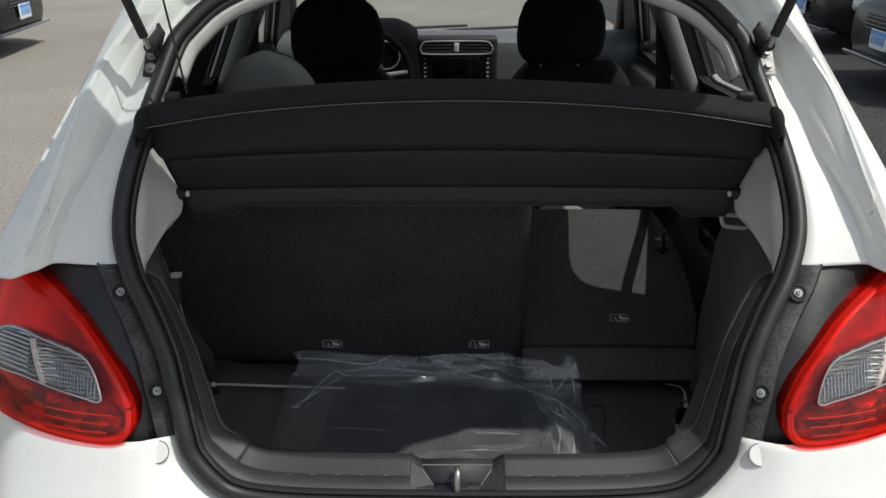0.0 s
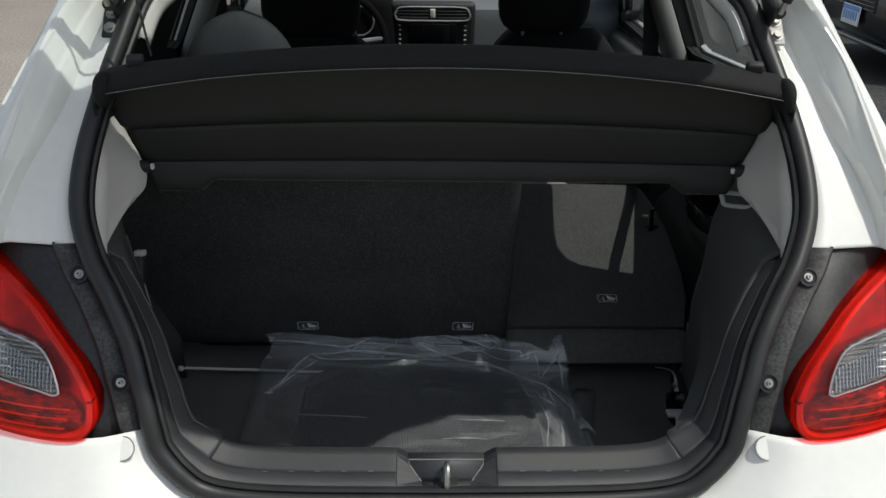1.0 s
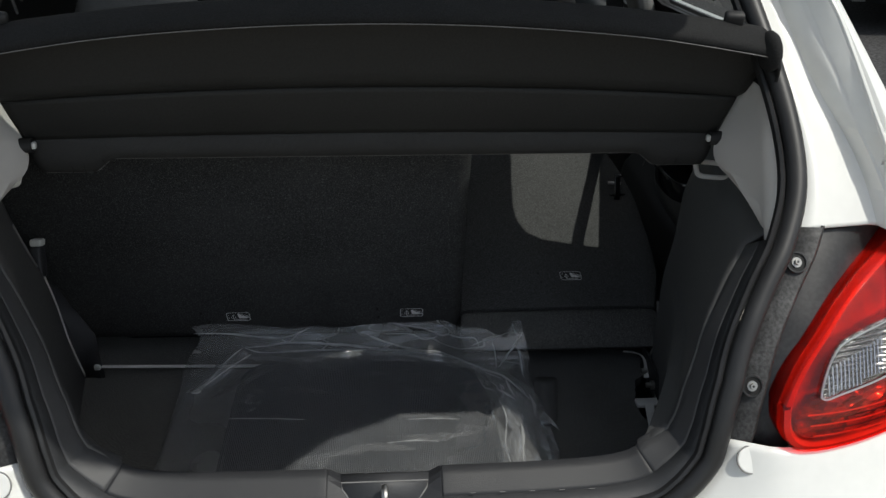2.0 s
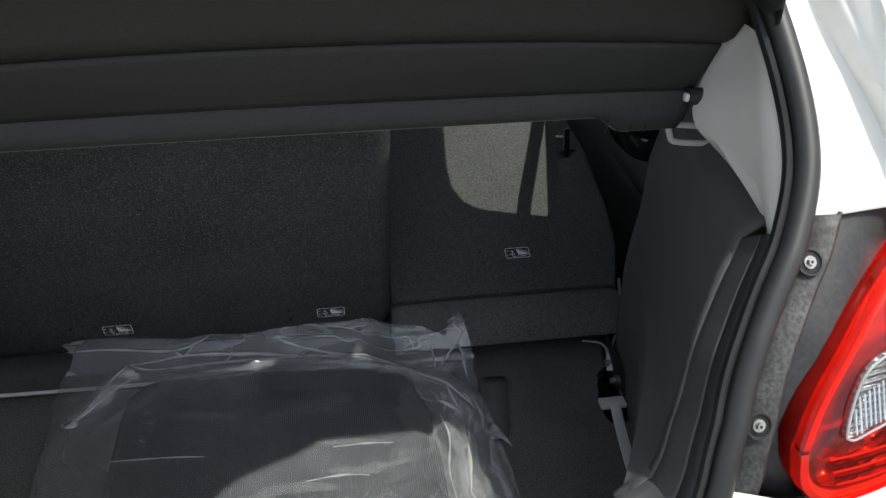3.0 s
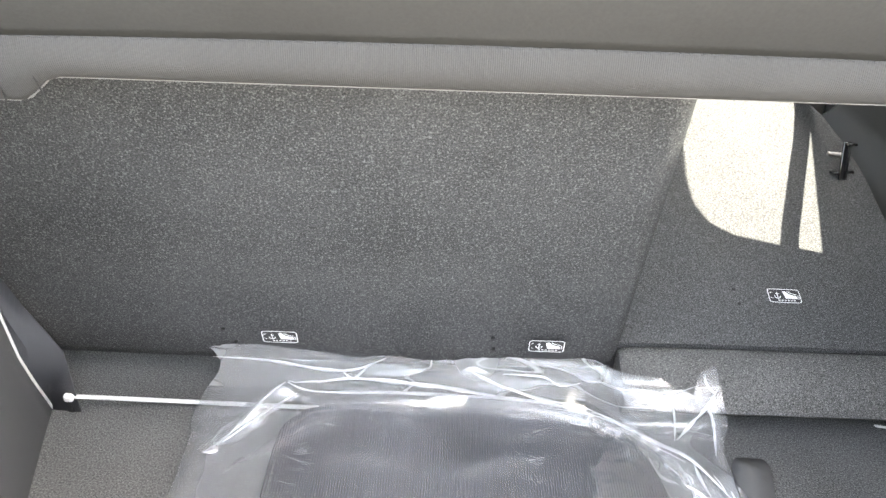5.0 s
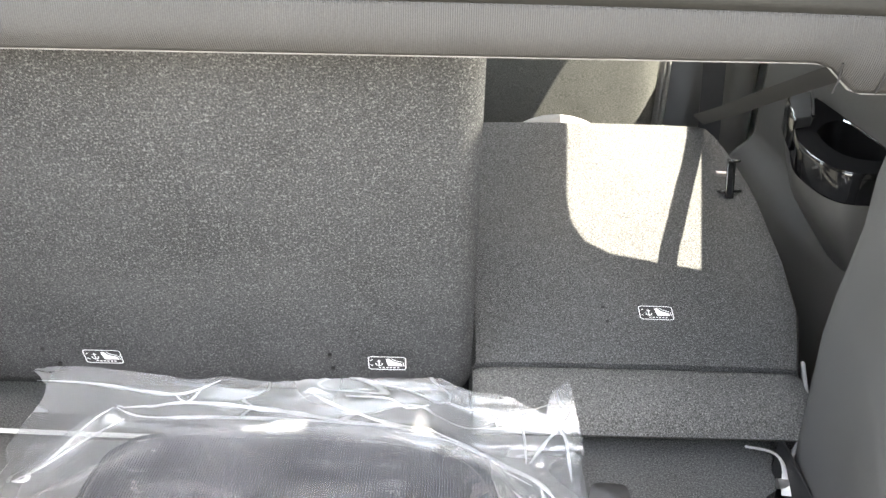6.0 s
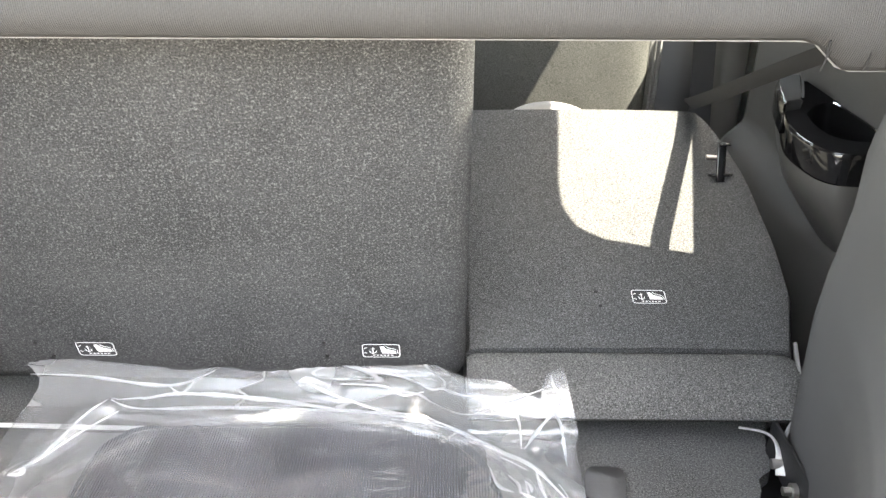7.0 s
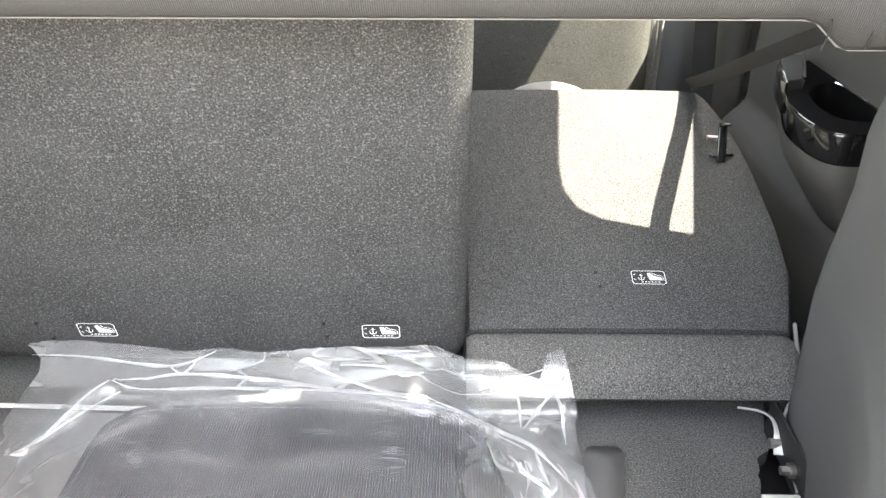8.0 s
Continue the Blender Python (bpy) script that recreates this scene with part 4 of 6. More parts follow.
for sgn in (1, -1):
    c = on_shelf(sgn * 0.474, 0.235, 0.006)
    bm = box(c + Vector((0, -0.004, 0.012)), (0.026, 0.016, 0.024), 0.005, (20, 0, -12 * sgn))
    part("cord_knob", bm, BLACK, shelf)
    c = Vector((sgn * 0.498, 1.436, 1.060))
    bm = rod(c + Vector((sgn * 0.024, 0, 0)), c + Vector((-sgn * 0.006, 0, 0)), 0.0105, n=20)
    pivot = part("pivot", bm, BLACK, shelf, "black pivot pin")
    part("pivot_clip", box(c + Vector((-sgn * 0.010, -0.008, 0.003)), (0.006, 0.008, 0.010), 0.002), WHITEPLASTIC, pivot, "white plastic clip")

# ---- rear seat backs ----
def dome_rest(w, d, h):
    """A low rest with a round outline from behind."""
    rings = []
    for k in np.linspace(0, 1, 12):
        c = math.sqrt(max(0.0, 1 - (k * 0.995) ** 2))
        rings.append([(w / 2 * c * (abs(math.cos(a)) ** 0.6) * (1 if math.cos(a) >= 0 else -1), d / 2 * (0.35 + 0.65 * c) * math.sin(a), h * k) for a in np.linspace(0, 2 * math.pi, 30, endpoint=False)])
    return loft(rings, closed=True, caps=True)


def shifted(bm, v):
    for q in bm.verts:
        q.co += Vector(v)
    return bm


def back_face(z):
    return 1.665 - 0.32 * (z - 0.625)


def label_patch(parent, origin, right, up):
    """A small white tether label: a rounded frame with an anchor, a seat and bars for the small print."""
    right, up = Vector(right).normalized(), Vector(up).normalized()
    nrm = right.cross(up).normalized()
    O = Vector(origin) + nrm * 0.0022
    P3 = lambda x, z: O + right * x + up * z
    bm = bmesh.new()

    def strip(pts, w, closed=False):
        pts = [Vector((a, b)) for a, b in pts]
        n = len(pts)
        vs = []
        for i in range(n):
            d = (pts[(i + 1) % n] - pts[i - 1]) if closed else (pts[min(i + 1, n - 1)] - pts[max(i - 1, 0)])
            d = d.normalized()
            k = Vector((-d.y, d.x)) * w / 2
            vs.append((bm.verts.new(P3(*(pts[i] + k))), bm.verts.new(P3(*(pts[i] - k)))))
        for i in range(n if closed else n - 1):
            j = (i + 1) % n
            bm.faces.new((vs[i][0], vs[j][0], vs[j][1], vs[i][1]))

    W, H = 0.0215, 0.0115
    strip(rounded([(-W, -H), (W, -H), (W, H), (-W, H)], r=0.14), 0.0011, True)
    strip([(-0.0095, -0.004), (-0.0095, 0.006)], 0.0012)
    strip([(-0.0135, 0.0), (-0.0125, -0.0035), (-0.0095, -0.005), (-0.0065, -0.0035), (-0.0055, 0.0)], 0.0012)
    strip([(-0.0120, 0.0035), (-0.0070, 0.0035)], 0.0010)
    bm.faces.new([bm.verts.new(P3(*p)) for p in ((-0.0015, 0.0075), (0.0025, 0.0085), (0.0065, 0.0035), (0.0165, 0.0), (0.0180, -0.0048), (0.001, -0.0048))])
    strip([(0.0055, 0.0080), (0.0095, 0.0050), (0.0175, 0.0025)], 0.0012)
    strip([(0.0185, 0.0015), (0.0195, -0.0048)], 0.0010)
    for k in range(6):
        strip([(-0.010 + k * 0.0042, -0.0080), (-0.0072 + k * 0.0042, -0.0080)], 0.0016)
    strip([(-0.0195, 0.004), (-0.0165, 0.006)], 0.0011)
    strip([(-0.0195, -0.003), (-0.0165, -0.005)], 0.0011)
    back = bmesh.new()
    back.faces.new([back.verts.new(P3(*p) - nrm * 0.0008) for p in rounded([(-W, -H), (W, -H), (W, H), (-W, H)], r=0.14)])
    part("label_ground", back, BLACK, parent, "black ground of the label", smooth=False)
    return part("tether_label", bm, LABELWHITE, parent, "white printed child seat tether label", smooth=False)


def dots(parent, spots, nrm):
    for c in spots:
        c = Vector(c)
        part("snap_hole", rod(c - Vector(nrm) * 0.002, c + Vector(nrm) * 0.0012, 0.0026, n=10), HOLESHADE, parent)


left = thing("rear_seat_back", (-0.22, 1.70, 0.52), "upright wide rear seat back covered in speckled grey carpet", "car seat")
rings = []
N_L = Vector((0, -1, -0.32)).normalized()
T_L = Vector((0, -0.32, 1)).normalized()
for x, r in ((-0.662, 0.030), (-0.652, 0.010), (-0.62, 0.0), (-0.3, -0.003), (-0.1, -0.003), (0.08, 0.0), (0.128, 0.002), (0.142, 0.008), (0.150, 0.022)):
    ring = []
    for s, d in ((-0.085, 0.10), (-0.088, 0.03), (-0.070, 0.010), (-0.045, 0.002), (0.0, 0.0), (0.15, -0.002), (0.30, -0.003), (0.45, -0.001), (0.53, 0.004), (0.56, 0.018), (0.575, 0.05), (0.56, 0.10), (0.30, 0.125), (0.05, 0.13)):
        p = Vector((x, 1.665, 0.625)) + T_L * (s * (1 - r * 0.4)) - N_L * (d + (r if d < 0.09 else -r))
        ring.append(p)
    rings.append(ring)
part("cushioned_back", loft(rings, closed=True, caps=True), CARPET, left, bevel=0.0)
label_patch(left, (-0.281, 1.6575, 0.627), (1, 0, 0), T_L)
label_patch(left, (0.051, 1.6575, 0.627), (1, 0, 0), T_L)
dots(left, [(x, back_face(z) - 0.004, z) for x, z in ((-0.352, 0.633), (-0.340, 0.607), (-0.016, 0.633), (-0.014, 0.610))], N_L)
HEADCLOTH = material("dark_grey_cloth", (0.044, 0.046, 0.050), 0.8, vary=0.1, scale=10, fine=0.1, fine_scale=600, bump=0.5, bump_scale=700, spec=0.2)
PENDING_HEAD = left
right = thing("rear_seat_back", (0.36, 1.95, 0.55), "narrow rear seat back folded flat with sun on its carpet", "car seat")
U_R = Vector((0, 0.9555, 0.295))
N_R = Vector((0, -0.295, 0.9555))
O_R = Vector((0, 1.706, 0.594))


def fold_width(s):
    """Left and right edges of the folded seat back along its length."""
    return 0.150, float(np.interp(s, [-0.12, 0.0, 0.1, 0.2, 0.35, 0.45, 0.52, 0.54], [0.545, 0.556, 0.585, 0.592, 0.590, 0.575, 0.556, 0.545]))


rings = []
for s in list(np.linspace(0.004, 0.50, 16)) + [0.525, 0.536, 0.540]:
    x0, x1 = fold_width(s)
    drop = 0.0 if s < 0.51 else (0.003 if s < 0.53 else (0.010 if s < 0.538 else 0.03))
    c = O_R + U_R * s - N_R * drop
    ring = [Vector((x0, 0, 0)) - N_R * 0.11, Vector((x0, 0, 0)) - N_R * 0.012, Vector((x0 + 0.006, 0, 0)) - N_R * 0.003, Vector((x0 + 0.02, 0, 0))]
    ring += [Vector((x0 + (x1 - x0) * k, 0, 0)) + N_R * 0.003 * math.sin(math.pi * k) for k in np.linspace(0.15, 0.85, 6)]
    ring += [Vector((x1 - 0.02, 0, 0)), Vector((x1 - 0.006, 0, 0)) - N_R * 0.004, Vector((x1, 0, 0)) - N_R * 0.014, Vector((x1, 0, 0)) - N_R * 0.11]
    rings.append([c + v for v in ring])
part("folded_back", loft(rings, closed=True, caps=True), FOLDCARPETLIT, right)
rings = []
for x, r in ((0.152, 0.012), (0.160, 0.003), (0.18, 0), (0.30, -0.001), (0.45, 0), (0.525, 0.0), (0.545, 0.003), (0.556, 0.014)):
    ring = []
    for y, z in ((1.708, 0.590), (1.703, 0.5925), (1.69, 0.593), (1.665, 0.589), (1.642, 0.580), (1.627, 0.568), (1.622, 0.556), (1.632, 0.545), (1.66, 0.54), (1.71, 0.54)):
        ring.append((x, y + r * (0.6 if y < 1.68 else 0), z - r * 0.6))
    rings.append(ring)
part("hinge_flap", loft(rings, closed=True, caps=True), FLAPCARPETLIT, right, "rolled carpet flap at the seat's hinge")
label_patch(right, O_R + U_R * 0.089 + Vector((0.391, 0, 0)) + N_R * 0.002, (1, -0.02, 0), U_R)
dots(right, [tuple(O_R + U_R * 0.098 + Vector((0.323, 0, 0.002))), tuple(O_R + U_R * 0.073 + Vector((0.326, 0, 0.002)))], N_R)
c = O_R + U_R * 0.345 + Vector((0.540, 0, 0))
bm = box(c + N_R * 0.028, (0.013, 0.005, 0.060), 0.0015, (-17, 0, 0))
box(c + N_R * 0.060 + Vector((0, 0.004, 0)), (0.014, 0.012, 0.004), 0.0012, (-17, 0, 0), bm=bm)
box(c + N_R * 0.004 + Vector((0.004, 0, 0)), (0.034, 0.014, 0.004), 0.0012, (-17, 0, 8), bm=bm)
latch = part("latch_tongue", bm, GLOSSBLACK, right, "black latch tongue standing on the seat")
part("release_pin", rod(c + Vector((-0.012, 0.028, 0.022)), c + Vector((0.018, 0.028, 0.020)), 0.004, n=10), STEEL, right, "small brass coloured pin")
bm = shifted(dome_rest(0.150, 0.050, 0.034), (0.303, 2.262, 0.7105))
part("headrest", bm, MIDTRIM, right, "pale vinyl headrest edge")

# seat hinge, strap and rod
hinge = right
bm = box((0.514, 1.570, 0.524), (0.004, 0.13, 0.052), 0.0015)
part("hinge_bracket", bm, BLACK, hinge, "black metal hinge bracket")
bm = rod((0.497, 1.545, 0.519), (0.512, 1.545, 0.519), 0.0052, n=6)
rod((0.506, 1.545, 0.519), (0.512, 1.545, 0.519), 0.0090, n=20, bm=bm)
part("bolt", bm, STEEL, hinge)
part("bolt", rod((0.500, 1.590, 0.519), (0.512, 1.590, 0.519), 0.006, n=12), STEEL, hinge)
part("bracket_foot", box((0.490, 1.508, 0.506), (0.042, 0.022, 0.008), 0.002), WHITEPLASTIC, hinge, "pale plastic foot")
part("edge_strip", tube([(min(p.x, wall_x(p.y, p.z, 1) - 0.004), p.y, p.z) for p in smooth_line([(0.560, 1.718, 0.600), (0.557, 1.700, 0.592), (0.552, 1.665, 0.572), (0.543, 1.625, 0.545), (0.531, 1.59, 0.523), (0.520, 1.555, 0.511), (0.512, 1.525, 0.505)], 24)], 0.0026, 6), MIDTRIM, hinge, "pale plastic edge of the side trim")
part("clip", tube(smooth_line([(0.470, 1.622, 0.545), (0.496, 1.617, 0.543), (0.507, 1.608, 0.538), (0.511, 1.592, 0.524), (0.508, 1.578, 0.512)], 16), 0.0062, 8, flat=0.25, up=(0, 0.6, 0.8)), WHITEPLASTIC, hinge, "white plastic clip")
strap = tube(smooth_line([(0.491, 1.500, 0.512), (0.488, 1.47, 0.503), (0.481, 1.42, 0.5025), (0.473, 1.357, 0.5025)], 14), 0.0085, 8, flat=0.12)
tagged(part("strap", strap, WHITEPLASTIC), "white woven strap lying on the boot floor", "strap")
bm = rounded([(0.278, 1.455), (0.308, 1.455), (0.336, 1.594), (0.286, 1.596)], r=0.24)
TABGREY = material("tab_rubber", (0.105, 0.105, 0.105), 0.6, vary=0.1, scale=30, bump=0.3, bump_scale=400)
handle = plate(bm, [], lambda x, y: (x, y, 0.506))
tagged(part("pull_tab", handle, TABGREY, solid=0.005, offset=0), "dark grey rubber pull tab on the boot floor", "pull tab")

buckle = thing("belt_buckle", (-0.59, 1.575, 0.78), "dark belt buckle with a white top beside the seat", "buckle")
part("body", box((-0.588, 1.572, 0.800), (0.018, 0.026, 0.055), 0.004, (-18, 0, 0)), TRIM, buckle)
part("cap", box((-0.586, 1.580, 0.832), (0.019, 0.022, 0.012), 0.003, (-18, 0, 0)), WHITEPLASTIC, buckle, "white plastic cap")
EDGE_Z = np.linspace(0.50, 0.98, 40)
front_line = [Vector((-wall_x(wall_end(z), z, -1), wall_end(z), z)) for z in EDGE_Z]
low = [p for p in front_line if p.z < 0.775]
# pale lines paint in the light that the trim's edge catches
part("trim_edge_glint", tube([p + Vector((0.002, 0.001, 0)) for p in low], 0.0024, 6), LIGHTTRIM, car, "pale line painted as light on the side trim's edge")
part("trim_edge_glint", tube([p + Vector((0.002, 0.001, 0)) for p in front_line if 0.80 < p.z < 0.93], 0.0022, 6), MIDTRIM, car, "pale line painted as light on the side trim's edge")
# dark return from the trim's front edge to the seat back
back_x = [0.546, 0.548, 0.562, 0.581, 0.606, 0.632, 0.665]
back_z = [0.500, 0.605, 0.635, 0.672, 0.728, 0.800, 0.980]
rows = []
for p in front_line:
    if p.z < 0.5001:
        rows.append([p, p.lerp(Vector((-0.550, 1.645, 0.500)), 0.5), Vector((-0.550, 1.645, 0.500))])
    f = max(0.0, (p.z - 0.5) / 0.48)
    z = 0.605 + (0.98 - 0.605) * f ** 1.1
    q = Vector((-float(np.interp(z, back_z, back_x)), 1.637, z))
    rows.append([p + Vector((-0.003, 0.002, 0)), p.lerp(q, 0.5) + Vector((-0.006, 0.0, 0)), q])
part("trim_return", loft(rows), TRIM, car, "dark moulded return beside the seat", solid=0.003, offset=0)
part("strap_bracket", box((-0.562, 1.649, 0.540), (0.011, 0.012, 0.086), 0.003), BLACK, car, "black bracket at the strap's end")

# ---- front of the cabin ----
def seat_shell(w0, w1, h, d, lean, low=0.0, high=1.0):
    rings = []
    for k in np.linspace(low, high, 14):
        z = h * k
        w = (w0 + (w1 - w0) * k) * (1 - 0.42 * max(0.0, (k - 0.72) / 0.28) ** 2.2)
        dd = d * (1 - 0.45 * max(0.0, (k - 0.75) / 0.25) ** 2)
        ring = []
        for a in np.linspace(0, 2 * math.pi, 28, endpoint=False):
            ca, sa = math.cos(a), math.sin(a)
            x = w / 2 * (abs(ca) ** 0.32) * (1 if ca >= 0 else -1)
            y = dd / 2 * (abs(sa) ** 0.6) * (1 if sa >= 0 else -1)
            ring.append((x, y - z * lean, z))
        rings.append(ring)
    return loft(rings, closed=True, caps=True)


def head_cushion(w, d, h):
    """A padded headrest, narrow at its foot and round at the top."""
    rings = []
    for k in np.linspace(0, 1, 16):
        g = float(np.interp(k, [0, 0.06, 0.16, 0.35, 0.6, 0.8, 0.92, 0.975, 1.0], [0.72, 0.85, 0.95, 1.0, 0.97, 0.86, 0.68, 0.48, 0.28]))
        f = float(np.interp(k, [0, 0.1, 0.5, 0.85, 1.0], [0.5, 0.85, 1.0, 0.85, 0.4]))
        rings.append([(w / 2 * g * (abs(math.cos(a)) ** 0.7) * (1 if math.cos(a) >= 0 else -1), d / 2 * f * (abs(math.sin(a)) ** 0.7) * (1 if math.sin(a) >= 0 else -1) - h * k * 0.15, h * k) for a in np.linspace(0, 2 * math.pi, 30, endpoint=False)])
    return loft(rings, closed=True, caps=True)


def front_seat(x, y, words):
    s = thing("front_seat", (x, y, 0.30), words, "car seat", "front seats")
    part("cushion", box((x, y + 0.28, 0.46), (0.50, 0.52, 0.17), 0.06, (4, 0, 0), 4), SEATCLOTH, s)
    lean, px, py, half = (0.05, x + 0.045, y + 0.075, 0.226) if x > 0 else (0.26, x, y + 0.16, 0.222)
    if x > 0:
        part("backrest", shifted(seat_shell(0.43, 0.44, 0.60, 0.17, lean, 0.0, 0.78), (px, py, 0.47)), SEATREAR, s, "grey cloth rear of the backrest")
        part("shoulder", shifted(seat_shell(0.43, 0.44, 0.60, 0.17, lean, 0.782, 1.0), (px, py, 0.47)), SEATCLOTH, s, "black cloth shoulder of the backrest")
    else:
        part("backrest", shifted(seat_shell(0.47, 0.44, 0.60, 0.17, lean), (px, py, 0.47)), SEATCLOTH, s)
    part("headrest", shifted(head_cushion(0.285, 0.11, 0.235), (x, y + 0.0, 1.062)), SEATCLOTH, s, "black cloth headrest")
    for k in (-0.06, 0.06):
        part("headrest_post", rod((x + k, y, 1.02), (x + k, y - 0.01, 1.09), 0.006), STEEL, s)
    for k in (-1, 1):
        part("side_bolster", shifted(seat_shell(0.07, 0.05, 0.48, 0.13, lean), (px + k * half, py + (0.075 if x > 0 else 0.02), 0.47)), SEATSIDE if x > 0 else SEATCLOTH, s, "pale grey side bolster" if x > 0 else "")
    if x > 0:
        for k, r in ((0.222, 0.0035), (0.232, 0.0055)):
            part("seat_piping", tube([(px + k, py - 0.055 - lean * q, 0.47 + q) for q in np.linspace(0.02, 0.48, 12)], r, 8), SEATSIDE, s, "pale piping down the seat's edge")
    part("seat_base", box((x, y + 0.28, 0.34), (0.44, 0.46, 0.10), 0.02), BLACK, s)
    return s


part("headrest", shifted(dome_rest(0.215, 0.10, 0.145), (-0.362, 1.60, 1.145)), HEADCLOTH, PENDING_HEAD, "grey cloth rear headrest")
front_seat(-0.36, 2.58, "black cloth driver's seat with a tall headrest")
front_seat(0.335, 2.75, "black and grey cloth passenger seat beside the door")

bench = thing("rear_bench", (0, 2.05, 0.30), "dark cloth rear seat cushion under the folded back", "car seat")
part("cushion", box((0, 2.08, 0.43), (1.16, 0.62, 0.20), 0.05, (3, 0, 0), 4), SEATCLOTH, bench)
bm = loft([[(x, y, 0.28) for x in np.linspace(-0.76, 0.76, 6)] for y in np.linspace(1.7, 3.75, 6)])
tagged(part("cabin_floor", bm, BLACK, solid=0.04, offset=0), "black carpet of the cabin floor", "floor", kind="structure")

dash = thing("dashboard", (0, 3.55, 0.85), "dark grey dashboard with silver framed air vents", "dashboard")
rings = []
for x in np.linspace(-0.74, 0.74, 25):
    e = 0.02 * math.cos(x / 0.74 * math.pi / 2)
    rings.append([(x, y - (e if z < 1.02 else 0), z) for y, z in ((3.62, 0.55), (3.52, 0.62), (3.47, 0.72), (3.48, 0.86), (3.465, 0.97), (3.475, 1.015), (3.51, 1.046), (3.58, 1.050), (3.80, 1.010), (3.88, 0.97), (3.85, 0.60))])
part("dash_body", loft(rings, closed=True, caps=True), DASH, dash)
bm = box((0.0, 3.455, 0.93), (0.335, 0.05, 0.235), 0.02, (6, 0, 0), 4)
stack = part("centre_console", bm, BLACK, dash, "black centre stack")
o = rounded([(-0.138, 0.976), (0.138, 0.976), (0.148, 1.000), (0.130, 1.028), (-0.130, 1.028), (-0.148, 1.000)], r=0.25)
part("vent_surround", tube([(a, 3.416 + (b - 0.978) * 0.1, b) for a, b in o + o[:2]], 0.0040, 6), SILVER, stack, "silver surround of the two air vents")
for x in (-0.076, 0.076):
    part("vent_box", box((x, 3.435, 1.002), (0.128, 0.03, 0.044), 0.004), BLACK, stack)
    for z in (0.990, 1.002, 1.014):
        part("vent_slat", box((x, 3.424, z), (0.122, 0.014, 0.003), 0.001, (25, 0, 0)), BLACK, stack)
part("hazard_button", box((0, 3.422, 1.004), (0.020, 0.014, 0.034), 0.003), WHITEPLASTIC, stack)
part("screen", box((0.0, 3.425, 0.918), (0.19, 0.012, 0.098), 0.004, (6, 0, 0)), GLOSSBLACK, stack, "dark glossy radio screen")
for k in range(5):
    part("radio_button", box((0.128, 3.424, 0.885 + k * 0.018), (0.010, 0.008, 0.003), 0.001), WHITEPLASTIC, stack)
    part("radio_button", box((-0.128, 3.424, 0.885 + k * 0.018), (0.008, 0.008, 0.003), 0.001), WHITEPLASTIC, stack)
bm = shifted(seat_shell(0.40, 0.36, 0.24, 0.30, 0.0), (-0.34, 3.50, 0.86))
part("instrument_hood", bm, SOFTBLACK, dash, "black hood over the instruments")
for x in (-0.41, -0.28):
    part("gauge", tube([(x + 0.055 * math.cos(a), 3.345, 0.985 + 0.055 * math.sin(a)) for a in np.linspace(0, 2 * math.pi, 25)], 0.003, 6, up=(0, 1, 0)), SILVER, dash, "silver ringed gauge")
wheel = thing("steering_wheel", (-0.36, 3.22, 0.92), "black steering wheel with silver spokes", "steering wheel")
M = pose(-0.36, 3.22, 0.92, 66, 0, 0)
part("rim", tube([M @ Vector((0.185 * math.cos(a), 0.185 * math.sin(a), 0)) for a in np.linspace(0, 2 * math.pi, 41)], 0.014, 10, up=(0, 0.4, 0.9)), SOFTBLACK, wheel)
part("hub", shifted(box((0, 0, 0), (0.15, 0.06, 0.13), 0.025, (-24, 0, 0)), (-0.36, 3.24, 0.92)), BLACK, wheel)
for a in (0.12, math.pi - 0.12, -math.pi / 2):
    p, q = M @ Vector((0.06 * math.cos(a), 0.06 * math.sin(a), -0.01)), M @ Vector((0.178 * math.cos(a), 0.178 * math.sin(a), 0))
    part("spoke", rod(p, q, 0.012, 0.010, 8), SILVER, wheel)

# windscreen, cowl, wipers, bonnet
WS = lambda x, k: (x * (0.58 + 0.12 * k), 3.05 + 0.83 * k + 0.0 * x, 1.46 - 0.49 * k - 0.06 * (abs(x)) ** 2 * (1 - k))
bm = loft([[WS(x, k) for x in np.linspace(-1, 1, 15)] for k in np.linspace(0, 1, 6)])
ws = part("windscreen", bm, GLASS, car)
ws.visible_shadow = False
for sgn in (1, -1):
    part("a_pillar", tube([(sgn * (0.60 + 0.14 * k), 3.02 + 0.80 * k, 1.42 - 0.40 * k) for k in np.linspace(0, 1, 8)], 0.034, 10), BLACK, car, "black trimmed windscreen pillar")
for x0, x1 in ((-0.50, 0.05), (-0.05, 0.42)):
    part("wiper", rod((x0, 3.88, 1.005), (x1, 3.86, 1.030), 0.008, 0.006, 8), BLACK, car)
rings = []
for y, z, w in ((3.88, 0.975, 0.74), (3.97, 0.965, 0.76), (4.2, 0.915, 0.77), (4.45, 0.84, 0.74), (4.60, 0.76, 0.68), (4.68, 0.66, 0.66), (4.72, 0.45, 0.66), (4.70, 0.25, 0.64)):
    rings.append([(x * w, y - 0.22 * abs(x) ** 3, z - 0.05 * x * x) for x in np.linspace(-1, 1, 21)])
part("bonnet_and_nose", loft(rings), PAINT, car, solid=0.004)
